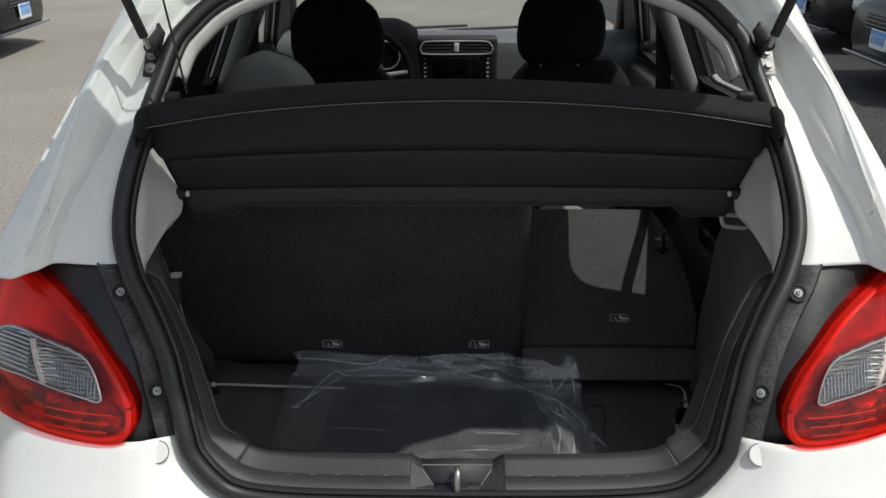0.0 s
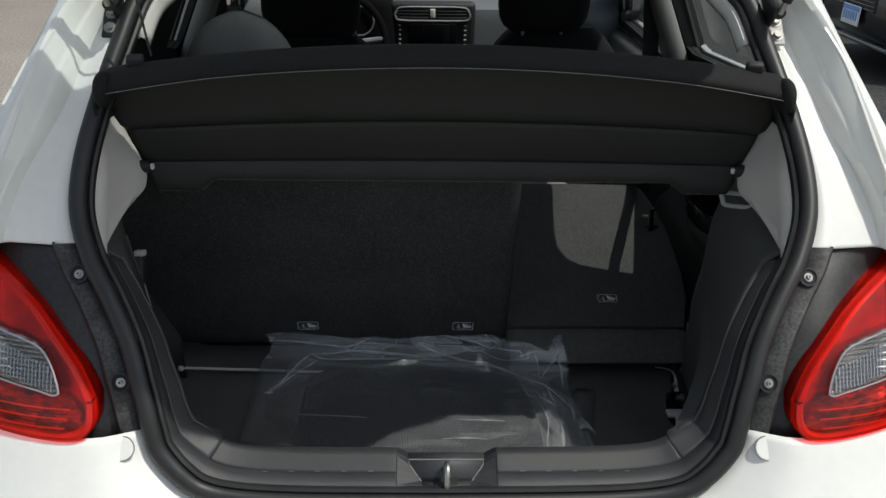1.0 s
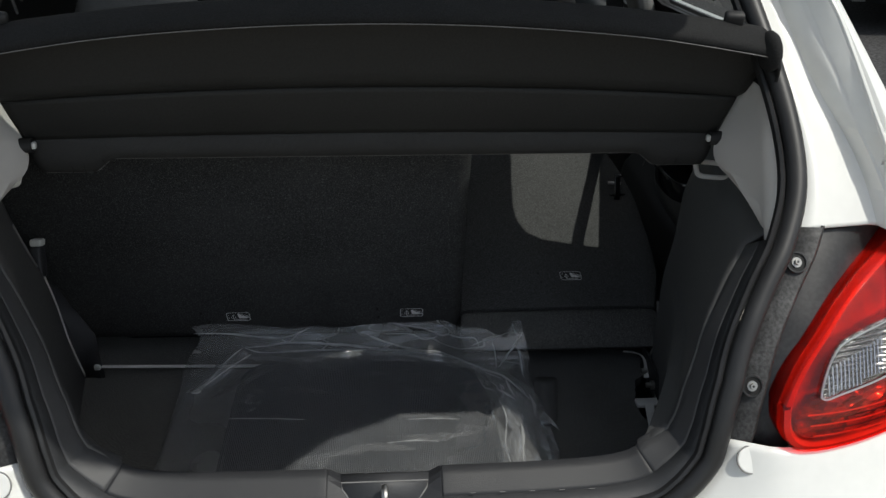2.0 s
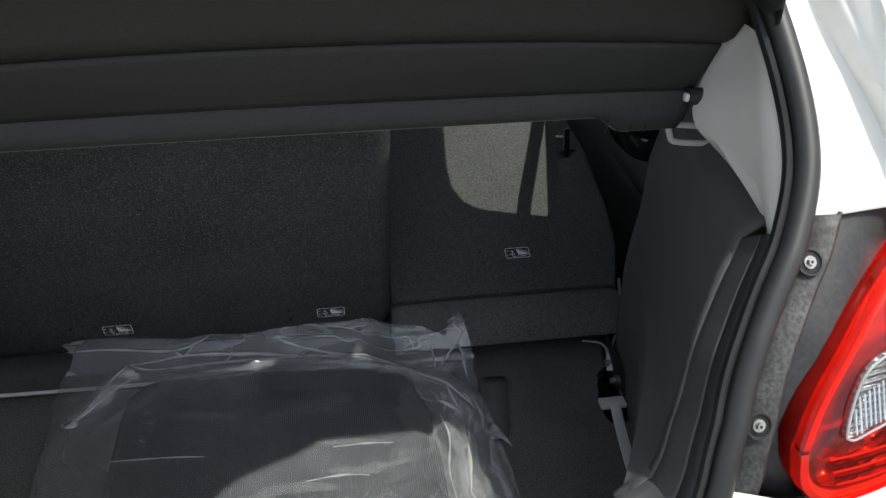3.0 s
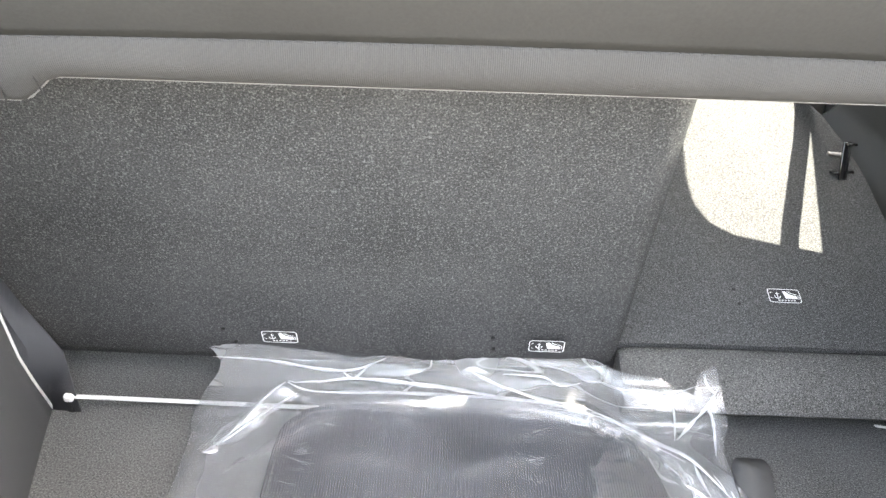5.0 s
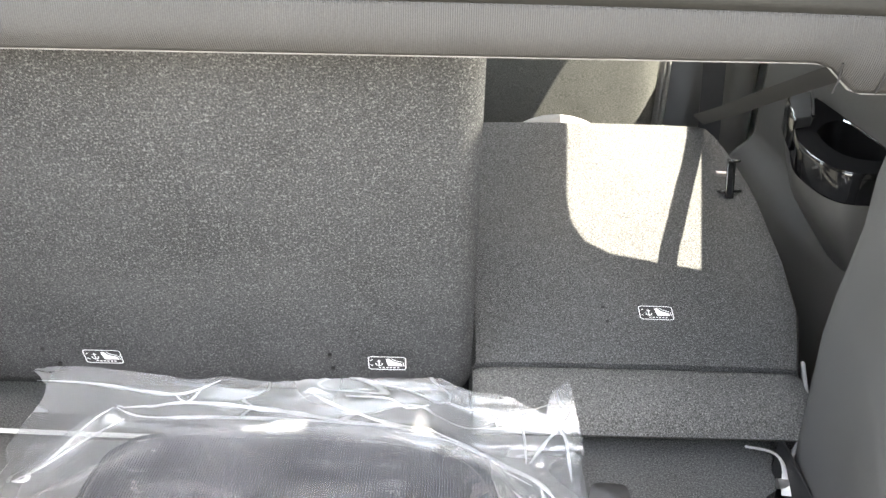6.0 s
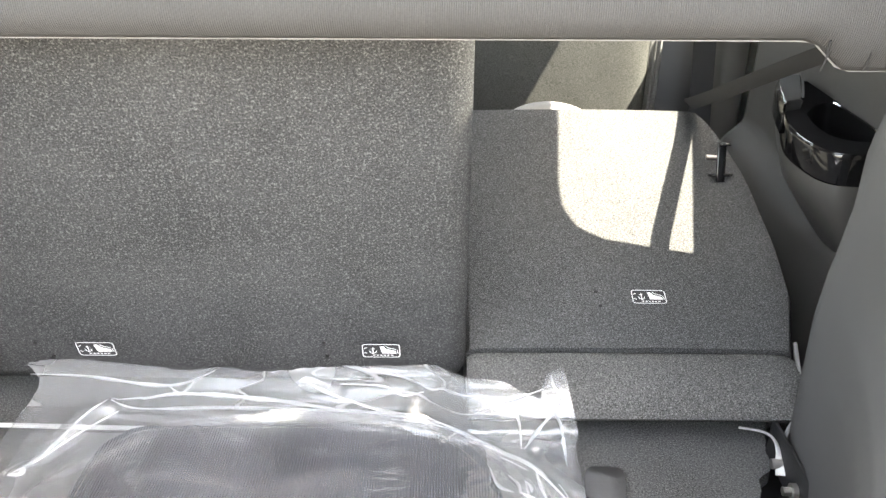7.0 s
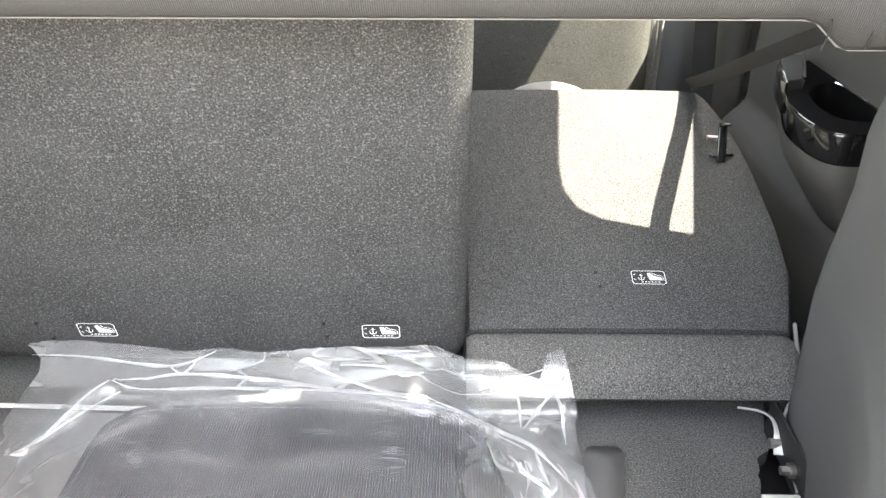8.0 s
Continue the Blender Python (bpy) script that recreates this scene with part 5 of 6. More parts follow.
for sgn in (1, -1):
    low = smooth_line([(0.735, 3.66, 0.922), (0.755, 3.75, 0.912), (0.765, 3.98, 0.862), (0.735, 4.23, 0.788), (0.676, 4.40, 0.700)], 16)
    high = [Vector(((0.803 + 0.08 * (0.952 - wing_top(p.y))) * (1 - 0.16 * max(0.0, (p.y - 3.7) / 0.75) ** 2), p.y, wing_top(p.y) + 0.003)) for p in low]
    part("front_wing", loft([[(sgn * q.x, q.y, q.z) for q in (a, a.lerp(b, 0.5) + Vector((0.004, 0, 0.006)), b)] for a, b in zip(low, high)]), PAINT, car, solid=0.004)
    corner = [[(sgn * 0.69, 4.40, z), (sgn * 0.685, 4.46, z), (sgn * 0.655, y, z)] for y, z in ((4.42, 0.715), (4.46, 0.66), (4.47, 0.58), (4.495, 0.42), (4.49, 0.24))]
    part("bumper_corner", loft(corner), PAINT, car, solid=0.004)
part("firewall", box((0, 3.90, 0.565), (1.40, 0.02, 0.69), 0.0), BLACK, car)
part("underbody", box((0, 2.75, 0.24), (1.42, 3.3, 0.06), 0.02), BLACK, car)


def wheel_set(parent, places, r=0.285, w=0.17):
    for x, y in places:
        sg = 1 if x > parent.matrix_basis.translation.x else -1
        rings = []
        for dx, rr in ((-w / 2, r * 0.64), (-w / 2, r * 0.92), (-w / 2 + 0.02, r), (w / 2 - 0.02, r), (w / 2, r * 0.92), (w / 2, r * 0.64)):
            rings.append([(x + dx, y + rr * math.cos(a), r + rr * math.sin(a)) for a in np.linspace(0, 2 * math.pi, 36, endpoint=False)])
        tyre = part("wheel", loft(rings, closed=True), TYRE, parent)
        bm = rod((x - w * 0.3, y, r), (x + sg * w * 0.42, y, r), r * 0.64, r * 0.60, 24)
        part("rim", bm, SILVER, tyre)
        for k in range(5):
            a = k * 2 * math.pi / 5
            spoke = box((x + sg * w * 0.44, y + 0.09 * math.cos(a), r + 0.09 * math.sin(a)), (0.02, 0.12, 0.035), 0.005, (math.degrees(a), 0, 0))
            part("spoke", spoke, SILVER, tyre)


wheel_set(car, [(-0.72, 1.60), (0.72, 1.60), (-0.72, 4.05), (0.72, 4.05)])

# door mirror, belts and the rear door lining
for sgn in (1, -1):
    bm = shifted(seat_shell(0.20, 0.16, 0.17, 0.10, 0.0), (sgn * 0.90, 3.40, 0.99))
    mirror = part("door_mirror", bm, BLACK, car, "black door mirror")
    part("mirror_arm", box((sgn * 0.80, 3.43, 1.0), (0.12, 0.04, 0.05), 0.015), BLACK, mirror)
    part("b_pillar", box((sgn * 0.655, 2.51, 1.12), (0.05, 0.13, 0.62), 0.02, (0, -23.5 * sgn, 0)), MIDTRIM, car, "grey centre pillar trim")
    part("front_door_lining", box((sgn * 0.745, 3.10, 0.64), (0.07, 0.95, 0.60), 0.03, (0, 0, 0), 3), DOORGREY, car)
    belt = tube([(sgn * 0.60, 2.50, 1.26), (sgn * 0.63, 2.52, 0.95), (sgn * 0.66, 2.54, 0.60)], 0.023, 8, flat=0.06, up=(0, 1, 0))
    tagged(part("seat_belt", belt, WEBBING), "black seat belt hanging from the centre pillar", "seat belt")

door = thing("rear_door_lining", (0.66, 2.1, 0.75), "dark rear door lining with a glossy grab cup", "door lining")
CUPLINING = material("door_cup_support", (0.076, 0.073, 0.070), 0.45, vary=0.1, scale=8, bump=0.25, bump_scale=500)


def door_x(y, z):
    """The lining's face: leaning in towards its foot, with a swelling map pocket below."""
    lip = float(np.interp(y, [1.70, 1.80, 1.90, 2.01, 2.10, 2.20, 2.30, 2.45], [0.70, 0.675, 0.640, 0.622, 0.612, 0.615, 0.62, 0.62]))
    f = min(1.0, max(0.0, (lip + 0.03 - z) / 0.06))
    f = f * f * (3 - 2 * f)
    fall = min(1.0, max(0.0, (lip - 0.03 - z) / 0.14))
    return 0.742 - 0.012 * max(0.0, 0.9 - z) - 0.045 * f - 0.030 * fall + 0.004 * noise.noise((y * 4, z * 5, 2.0))


rows = [[(door_x(y, z), y, z) for y in np.linspace(1.70, 2.50, 60)] for z in np.linspace(0.36, 0.955, 60)]
panel = part("panel", loft(rows), DOORGREY, door, solid=0.020, offset=1)
CAP = [Vector((x, y, 0)) for x, y in ((0.745, 2.245), (0.700, 2.235), (0.672, 2.180), (0.650, 2.105), (0.634, 2.055), (0.622, 2.005), (0.621, 1.955), (0.628, 1.908), (0.645, 1.884), (0.675, 1.878), (0.705, 1.884), (0.745, 1.910))]
CAP = smooth_line(CAP, 60)
DIP = [Vector((x, y, 0)) for x, y in ((0.668, 2.060), (0.660, 2.010), (0.662, 1.965), (0.680, 1.938), (0.712, 1.934), (0.733, 1.965), (0.735, 2.04), (0.730, 2.115), (0.700, 2.105), (0.668, 2.060))]
DIP = smooth_line(DIP, 49)[:-1]
mid = Vector((0.72, 2.02, 0))


def cap_ring(z, grow):
    return [Vector((min(0.748, mid.x + (p.x - mid.x) * grow), mid.y + (p.y - mid.y) * (1 + (grow - 1) * 0.5), z)) for p in CAP]


top = 0.790
part("grab_cup", loft([cap_ring(top - 0.050, 0.955), cap_ring(top - 0.046, 0.975), cap_ring(top - 0.010, 0.985), cap_ring(top - 0.008, 1.03), cap_ring(top - 0.003, 1.035), cap_ring(top, 1.015), cap_ring(top - 0.001, 0.985)]), GLOSSBLACK, door, "glossy black grab cup")
cup_top = plate([(p.x, p.y) for p in cap_ring(top, 0.985)], [[(p.x, p.y) for p in DIP]], lambda x, y: (x, y, top - 0.001))
part("cup_rim", cup_top, SOFTBLACK, door, "glossy black top of the grab cup", smooth=False)
centre = sum(DIP, Vector()) / len(DIP)
dip_rings = [[centre + (p - centre) * g + Vector((0, 0, z)) for p in DIP] for g, z in ((1.0, top - 0.001), (0.985, top - 0.004), (0.95, top - 0.030), (0.80, top - 0.045), (0.4, top - 0.048))]
part("cup_hollow", loft(dip_rings, closed=True), SOFTBLACK, door, "dark hollow of the grab cup")
# chrome line added for the glint along the hollow's edge
edge = [p for p in DIP if p.x > 0.728]
part("cup_glint", tube([(p.x, p.y, top + 0.0005) for p in edge], 0.0020, 6), CHROME, door, "bright line added as the glint on the hollow's edge")
grip = [(0.636, 2.070), (0.646, 2.115), (0.664, 2.185), (0.690, 2.235), (0.728, 2.235), (0.706, 2.175), (0.686, 2.120), (0.668, 2.085)]
part("grab_handle", loft([[(x, y, z) for x, y in grip] for z in (0.752, 0.775, 0.800, 0.804)], closed=True, caps=True), GLOSSBLACK, door, "glossy black grab handle", bevel=0.004)
# chrome line that stands for the highlight on the handle's top edge
part("handle_glint", tube(smooth_line([(0.722, 2.232, 0.8055), (0.702, 2.175, 0.8065), (0.684, 2.125, 0.8055), (0.672, 2.092, 0.803)], 16), 0.0022, 6), CHROME, door, "bright line added as the highlight on the grab handle")
rings = []
for z, g, out in ((top - 0.046, 0.985, 0.0), (top - 0.060, 1.0, 0.003), (top - 0.085, 0.95, 0.012), (top - 0.115, 0.80, 0.030), (top - 0.150, 0.62, 0.052), (top - 0.19, 0.40, 0.078)):
    rings.append([Vector((min(0.752, p.x + out * 0.35), p.y, p.z)) for p in cap_ring(z, g)])
part("cup_support", loft(rings), CUPLINING, door, "matt grey moulded support under the cup")
belt = tube(smooth_line([(0.535, 2.215, 0.757), (0.546, 2.104, 0.806), (0.551, 2.012, 0.848), (0.556, 1.92, 0.889), (0.562, 1.828, 0.930), (0.590, 1.68, 1.00)], 18), 0.0125, 8, flat=0.08, up=(0.6, 0.5, 0.6))
tagged(part("seat_belt", belt, WEBBING), "black rear seat belt stretched to the pillar", "seat belt")

# ---- tailgate, its struts and the shelf's cord ----
HINGE = Vector((0, 1.63, 1.475))
G_U = Vector((0, -0.766, 0.643)).normalized()
G_N = Vector((0, -0.643, -0.766)).normalized()


def gate(x, s, n=0.0):
    return HINGE + Vector((x, 0, 0)) + G_U * s + G_N * n


GATE_SIDE = [(0.565, 0.0), (0.612, 0.22), (0.645, 0.40), (0.66, 0.49), (0.64, 0.545), (0.565, 0.61), (0.535, 0.70), (0.48, 1.02)]
GATE_OUT = rounded([(-x, s) for x, s in GATE_SIDE[::-1]] + GATE_SIDE, r=0.12)
GATE_GLASS = rounded([(-0.47, 0.08), (0.47, 0.08), (0.56, 0.465), (-0.56, 0.465)], r=0.12)
lid = part("tailgate", plate(GATE_OUT, [GATE_GLASS], lambda x, s: gate(x, s)), PAINT, car, "open white tailgate", smooth=False, solid=0.05, offset=0)
pane = part("rear_window", plate(GATE_GLASS, [], lambda x, s: gate(x, s)), DARKGLASS, lid, "tinted rear window", smooth=False)
for sgn in (1, -1):
    a = Vector((sgn * 0.524, 1.436, 1.322))
    b = gate(sgn * 0.60, 0.40, 0.03)
    st = part("gas_strut", rod(a.lerp(b, 0.05), a.lerp(b, 0.55), 0.0082, n=14), BLACK, car, "black gas strut")
    part("strut_end", rod(a, a.lerp(b, 0.06), 0.0050, n=10), STEEL, st)
    part("piston_rod", rod(a.lerp(b, 0.55), b, 0.005, n=10), STEEL, st)
    nrm = Vector((0, -0.735, 0.678))
    along = Vector((0, 0.678, 0.735))
    base = Vector((sgn * 0.537, rear(1.287) + 0.008, 1.287)) + nrm * 0.008
    bm = box(base, (0.026, 0.006, 0.064), 0.0025, (-42.7, 0, 0))
    plate_ = part("strut_bracket", bm, BLACK if sgn < 0 else LIGHTTRIM, car, "strut bracket with two bolts")
    for d in (-0.016, 0.010):
        c = base + along * d
        part("bolt", rod(c, c + nrm * 0.010, 0.0072, 0.0062, n=6), BOLT, plate_)
        part("washer", rod(c + nrm * 0.002, c + nrm * 0.0045, 0.0098, n=16), BOLT, plate_)
    part("ball_bracket", box(base + along * 0.030 + Vector((-sgn * 0.012, 0, 0)) + nrm * 0.012, (0.006, 0.030, 0.062), 0.002, (-42.7, 0, 0)), BLACK, plate_)
    part("ball_joint", rod(base + along * 0.046 + nrm * 0.018 + Vector((-sgn * 0.014, 0, 0)), a, 0.010, n=12), BLACK, plate_)
cord = rod((-0.452, 1.385, 1.255), gate(-0.505, 0.30, 0.02), 0.0020, n=8)
tagged(part("shelf_cord", cord, BLACK), "thin black cord from the shelf to the tailgate", "cord")

# striker on the sill
striker = thing("lock_striker", (0, 1.075, 0.71), "steel lock striker in the middle of the sill", "striker")
part("base", box((0, 1.072, 0.7005), (0.034, 0.026, 0.006), 0.002, (0, 0, 0)), BLACK, striker)
part("loop", tube(smooth_line([(0, 1.058, 0.700), (0, 1.057, 0.716), (0, 1.062, 0.728), (0, 1.073, 0.731), (0, 1.083, 0.722), (0, 1.084, 0.700)], 18), 0.0048, 8, up=(1, 0, 0)), STEEL, striker)

# ---- mat in its plastic bag ----
mat_out = smooth_line([(-0.281, 0, 1.22), (-0.281, 0, 1.45), (-0.280, 0, 1.585), (-0.262, 0, 1.628), (-0.215, 0, 1.648), (0.0, 0, 1.652), (0.08, 0, 1.643), (0.148, 0, 1.618), (0.183, 0, 1.555), (0.195, 0, 1.45), (0.20, 0, 1.22)], 50)
bm = plate([(p.x, p.z) for p in mat_out], [], lambda x, y: (x, y, 0.5155))
floor_mat = tagged(part("floor_mat", bm, MATCLOTH, solid=0.014, offset=0, smooth=False), "folded dark blue-grey ribbed floor mat inside a bag", "floor mat")
seam = smooth_line([(p.x * 0.965 - 0.002, 0, p.z - 0.009) for p in mat_out], 260)
stitches = bmesh.new()
for k in range(0, len(seam) - 2, 2):
    a, b = seam[k], seam[k + 1]
    tube([(a.x, a.z, 0.5235), ((a.x + b.x) / 2, (a.z + b.z) / 2, 0.5240), (b.x, b.z, 0.5235)], 0.0006, 5, bm=stitches)
part("stitching", stitches, EDGETHREAD, floor_mat, "pale stitched hem of the mat")

FLAP_TOP = [(-0.395, 0.585), (-0.371, 0.599), (-0.317, 0.603), (-0.266, 0.597), (-0.182, 0.586), (-0.154, 0.591), (-0.081, 0.587), (0.0, 0.593), (0.068, 0.596), (0.114, 0.600), (0.144, 0.597), (0.175, 0.599), (0.202, 0.591), (0.236, 0.580), (0.243, 0.603), (0.262, 0.614)]
RIDGES = [((-0.278, 1.648), (-0.08, 1.642), 0.016, 0.007), ((-0.08, 1.642), (0.10, 1.630), 0.015, 0.007), ((0.10, 1.630), (0.175, 1.597), 0.016, 0.008), ((0.175, 1.597), (0.222, 1.556), 0.016, 0.008), ((0.222, 1.556), (0.262, 1.50), 0.014, 0.006),
          ((-0.278, 1.650), (-0.362, 1.565), 0.022, 0.010), ((-0.213, 1.611), (-0.321, 1.536), 0.013, 0.005), ((-0.171, 1.630), (-0.146, 1.585), 0.006, 0.004), ((0.205, 1.53), (0.225, 1.40), 0.020, 0.010), ((0.225, 1.40), (0.215, 1.25), 0.020, 0.008),
          ((-0.28, 1.466), (-0.12, 1.455), 0.006, 0.003), ((0.0, 1.45), (0.12, 1.43), 0.02, 0.003), ((-0.02, 1.37), (0.10, 1.35), 0.02, 0.003)]


def face_y(z):
    """The seat back's face, a little clear of it."""
    return 1.668 - 0.32 * (z - 0.625) - 0.007


def film_z(x, y):
    """Height of the film lying on the mat and on the floor beside it."""
    z = 0.5300 + 0.0022 * noise.noise((x * 7 + y * 4, y * 9, 3.1)) + 0.0007 * noise.noise((x * 24, y * 19, 7.7))
    off = max(0.0, min(1.0, (-0.290 - x) / 0.06), min(1.0, (x - 0.215) / 0.07)) if y < 1.60 else 0.0
    z -= 0.017 * off * off * (3 - 2 * off)
    z += 0.014 * max(0.0, min(1.0, (y - 1.60) / 0.04))
    flank = max(0.0, min(1.0, (x - 0.165) / 0.03)) * max(0.0, min(1.0, (1.60 - y) / 0.05))
    z += flank * (0.004 * abs(noise.noise((x * 38, y * 17, 1.5))) + 0.003 * abs(noise.noise((x * 70, y * 44, 4.5))))
    for (ax, ay), (bx, by), w, h in RIDGES:
        dx, dy = bx - ax, by - ay
        t = max(0.0, min(1.0, ((x - ax) * dx + (y - ay) * dy) / (dx * dx + dy * dy)))
        d = math.hypot(x - ax - dx * t, y - ay - dy * t)
        if d < w:
            z += 0.75 * h * (1 - d / w) ** 1.25 * (1 + 0.3 * noise.noise((x * 30, y * 30, ax * 50)))
    return max(z, 0.506)


def flap_end(x):
    """Where the flap starts to rise: earlier in front of the rolled carpet."""
    side = max(0.0, min(1.0, (x - 0.095) / 0.07))
    side = side * side * (3 - 2 * side)
    return side, 1.652 - 0.046 * side


def flap_y(x, z):
    side, end = flap_end(x)
    f = max(0.0, min(1.0, (z - 0.545) / 0.048))
    bulge = 0.006 * math.sin(math.pi * f) * (0.6 + noise.noise((x * 8, z * 26, 6.1))) + 0.0035 * noise.noise((x * 11 + z * 20, z * 75, 2.1)) + 0.0016 * noise.noise((x * 26, z * 210 + x * 30, 9.1))
    roll = float(np.interp(z, [0.52, 0.556, 0.568, 0.58, 0.59, 0.62], [1.610, 1.612, 1.617, 1.630, 1.640, 1.644]))
    return min((face_y(z) * (1 - side) + min(face_y(z), roll) * side) - max(-0.001, bulge), end + 0.02 * f + 0.03 * f * side)


def bag_point(u, v):
    xl = float(np.interp(v, [0, 0.4, 0.78, 0.86, 0.90, 0.94, 1.0], [-0.388, -0.387, -0.390, -0.380, -0.368, -0.362, -0.378])) + 0.002 * noise.noise((v * 14, 0.2, 0.3))
    xr = float(np.interp(v, [0, 0.42, 0.60, 0.70, 0.80, 0.88, 0.95, 1.0], [0.305, 0.296, 0.291, 0.286, 0.276, 0.281, 0.270, 0.262])) + 0.003 * noise.noise((v * 17, 5.2, 0.3))
    x = xl + (xr - xl) * u
    side, end = flap_end(x)
    if v < 0.86:
        y = 1.19 + (end - 1.19) * v / 0.86
        return Vector((x, min(y, face_y(film_z(x, y))), film_z(x, y)))
    f = (v - 0.86) / 0.14
    foot = film_z(x, end)
    top = float(np.interp(x, [p[0] for p in FLAP_TOP], [p[1] for p in FLAP_TOP])) + 0.0022 * noise.noise((x * 45, 0.4, 0)) + 0.0012 * noise.noise((x * 130, 3.4, 0))
    z = foot + (max(top, foot + 0.004) - foot) * f
    return Vector((x, flap_y(x, z), z))


rings = [[bag_point(u, v) for u in np.linspace(0, 1, 300)] for v in np.linspace(0, 1, 230)]
bag = thing("plastic_bag", (-0.05, 1.45, 0.505), "wrinkled clear plastic bag with a floor mat inside", "plastic bag")
part("upper_film", loft(rings[:199]), BAGFILM, bag, solid=0.0010, offset=1)
part("end_flap", loft(rings[198:]), FLAPFILM, bag, "clear film flap leaning on the seat back")
under = [[(x, y, 0.5035 + 0.001 * noise.noise((x * 12, y * 12, 8))) for x in np.linspace(-0.385, 0.284, 40)] for y in np.linspace(1.19, 1.655, 30)]
part("lower_film", loft(under), UNDERFILM, bag, "clear film under the mat")


def pleat(points, width, height, film):
    """A doubled fold of film along a line; a point without a height lies on the film, one with a height on the seat back."""
    line = [Vector((p[0], p[1], film_z(p[0], p[1]))) if len(p) == 2 else Vector((p[0], flap_y(p[0], p[2]) - 0.0015, p[2])) for p in points]
    line = smooth_line(line, 8 * len(line))
    line = [Vector((p.x, flap_y(p.x, p.z) - 0.0012, p.z)) if p.z > 0.556 else p for p in line]
    rings = []
    for k, p in enumerate(line):
        d = (line[min(k + 1, len(line) - 1)] - line[max(k - 1, 0)]).normalized()
        n = Vector((0, -0.95, 0.31)) if p.z > 0.556 else Vector((0, -0.2, 0.98))
        a = d.cross(n).normalized()
        f = k / (len(line) - 1)
        g = (4 * f * (1 - f) + 0.01) ** 0.9 * (1 + 0.75 * noise.noise((p.x * 45, p.y * 45 + p.z * 45, width * 900)))
        w = max(0.0006, width * g)
        rings.append([p + a * (w * q) + n * (0.0014 + 0.35 * height * g * (1 - abs(q) ** 1.6)) for q in (-1, -0.6, -0.2, 0.2, 0.6, 1)])
    part("fold", loft(rings), film, bag)


SOFT_FOLDS = [
    ([(-0.268, 1.655), (-0.300, 1.622), (-0.330, 1.596), (-0.356, 1.572)], 0.017, 0.002),
    ([(-0.285, 1.634), (-0.16, 1.630), (-0.02, 1.630), (0.09, 1.618), (0.15, 1.598)], 0.010, 0.001),
    ([(-0.10, 1.638), (0.0, 1.634), (0.10, 1.624), (0.17, 1.594)], 0.008, 0.001),
    ([(-0.272, 1.652), (-0.30, 1.628), (-0.335, 1.592), (-0.358, 1.572)], 0.011, 0.005),
    ([(-0.268, 1.640), (-0.15, 1.640), (-0.03, 1.640), (0.06, 1.632), (0.14, 1.610)], 0.007, 0.002),
    ([(0.045, 1.634), (0.11, 1.622), (0.17, 1.592), (0.20, 1.555), (0.222, 1.515)], 0.009, 0.004),
    ([(-0.062, 0.0, 0.566), (-0.035, 0.0, 0.574), (0.0, 0.0, 0.566)], 0.008, 0.004),
    ([(0.095, 0.0, 0.582), (0.122, 0.0, 0.584), (0.150, 0.0, 0.578)], 0.009, 0.004),
    ([(0.212, 1.52), (0.225, 1.47), (0.222, 1.40), (0.213, 1.30)], 0.012, 0.006),
    ([(0.256, 0.0, 0.580), (0.262, 0.0, 0.560), (0.266, 1.58)], 0.006, 0.003),
]
FAINT_FOLDS = [
    ([(-0.172, 1.630), (-0.158, 1.612), (-0.147, 1.586)], 0.0020, 0.002),
    ([(-0.190, 1.574), (-0.176, 1.573), (-0.162, 1.566)], 0.0026, 0.001),
    ([(-0.215, 1.624), (-0.19, 1.628), (-0.168, 1.630)], 0.006, 0.002),
    ([(-0.190, 1.634), (-0.175, 1.628), (-0.155, 1.606)], 0.004, 0.002),
    ([(-0.142, 1.620), (-0.120, 1.612), (-0.100, 1.604)], 0.006, 0.002),
    ([(-0.205, 1.615), (-0.225, 1.608), (-0.262, 1.574), (-0.321, 1.536)], 0.008, 0.002),
    ([(-0.100, 1.604), (-0.075, 1.585), (-0.060, 1.565)], 0.004, 0.001),
    ([(-0.22, 1.545), (-0.16, 1.548), (-0.09, 1.530)], 0.006, 0.001),
    ([(0.02, 1.590), (0.05, 1.606), (0.085, 1.612)], 0.004, 0.001),
    ([(-0.06, 1.525), (-0.01, 1.545), (0.04, 1.535)], 0.012, 0.001),
    ([(0.02, 1.462), (0.07, 1.458), (0.12, 1.455)], 0.005, 0.002),
    ([(0.03, 1.405), (0.09, 1.402), (0.15, 1.41)], 0.007, 0.002),
    ([(-0.10, 1.36), (-0.03, 1.38), (0.05, 1.372)], 0.008, 0.002),
]
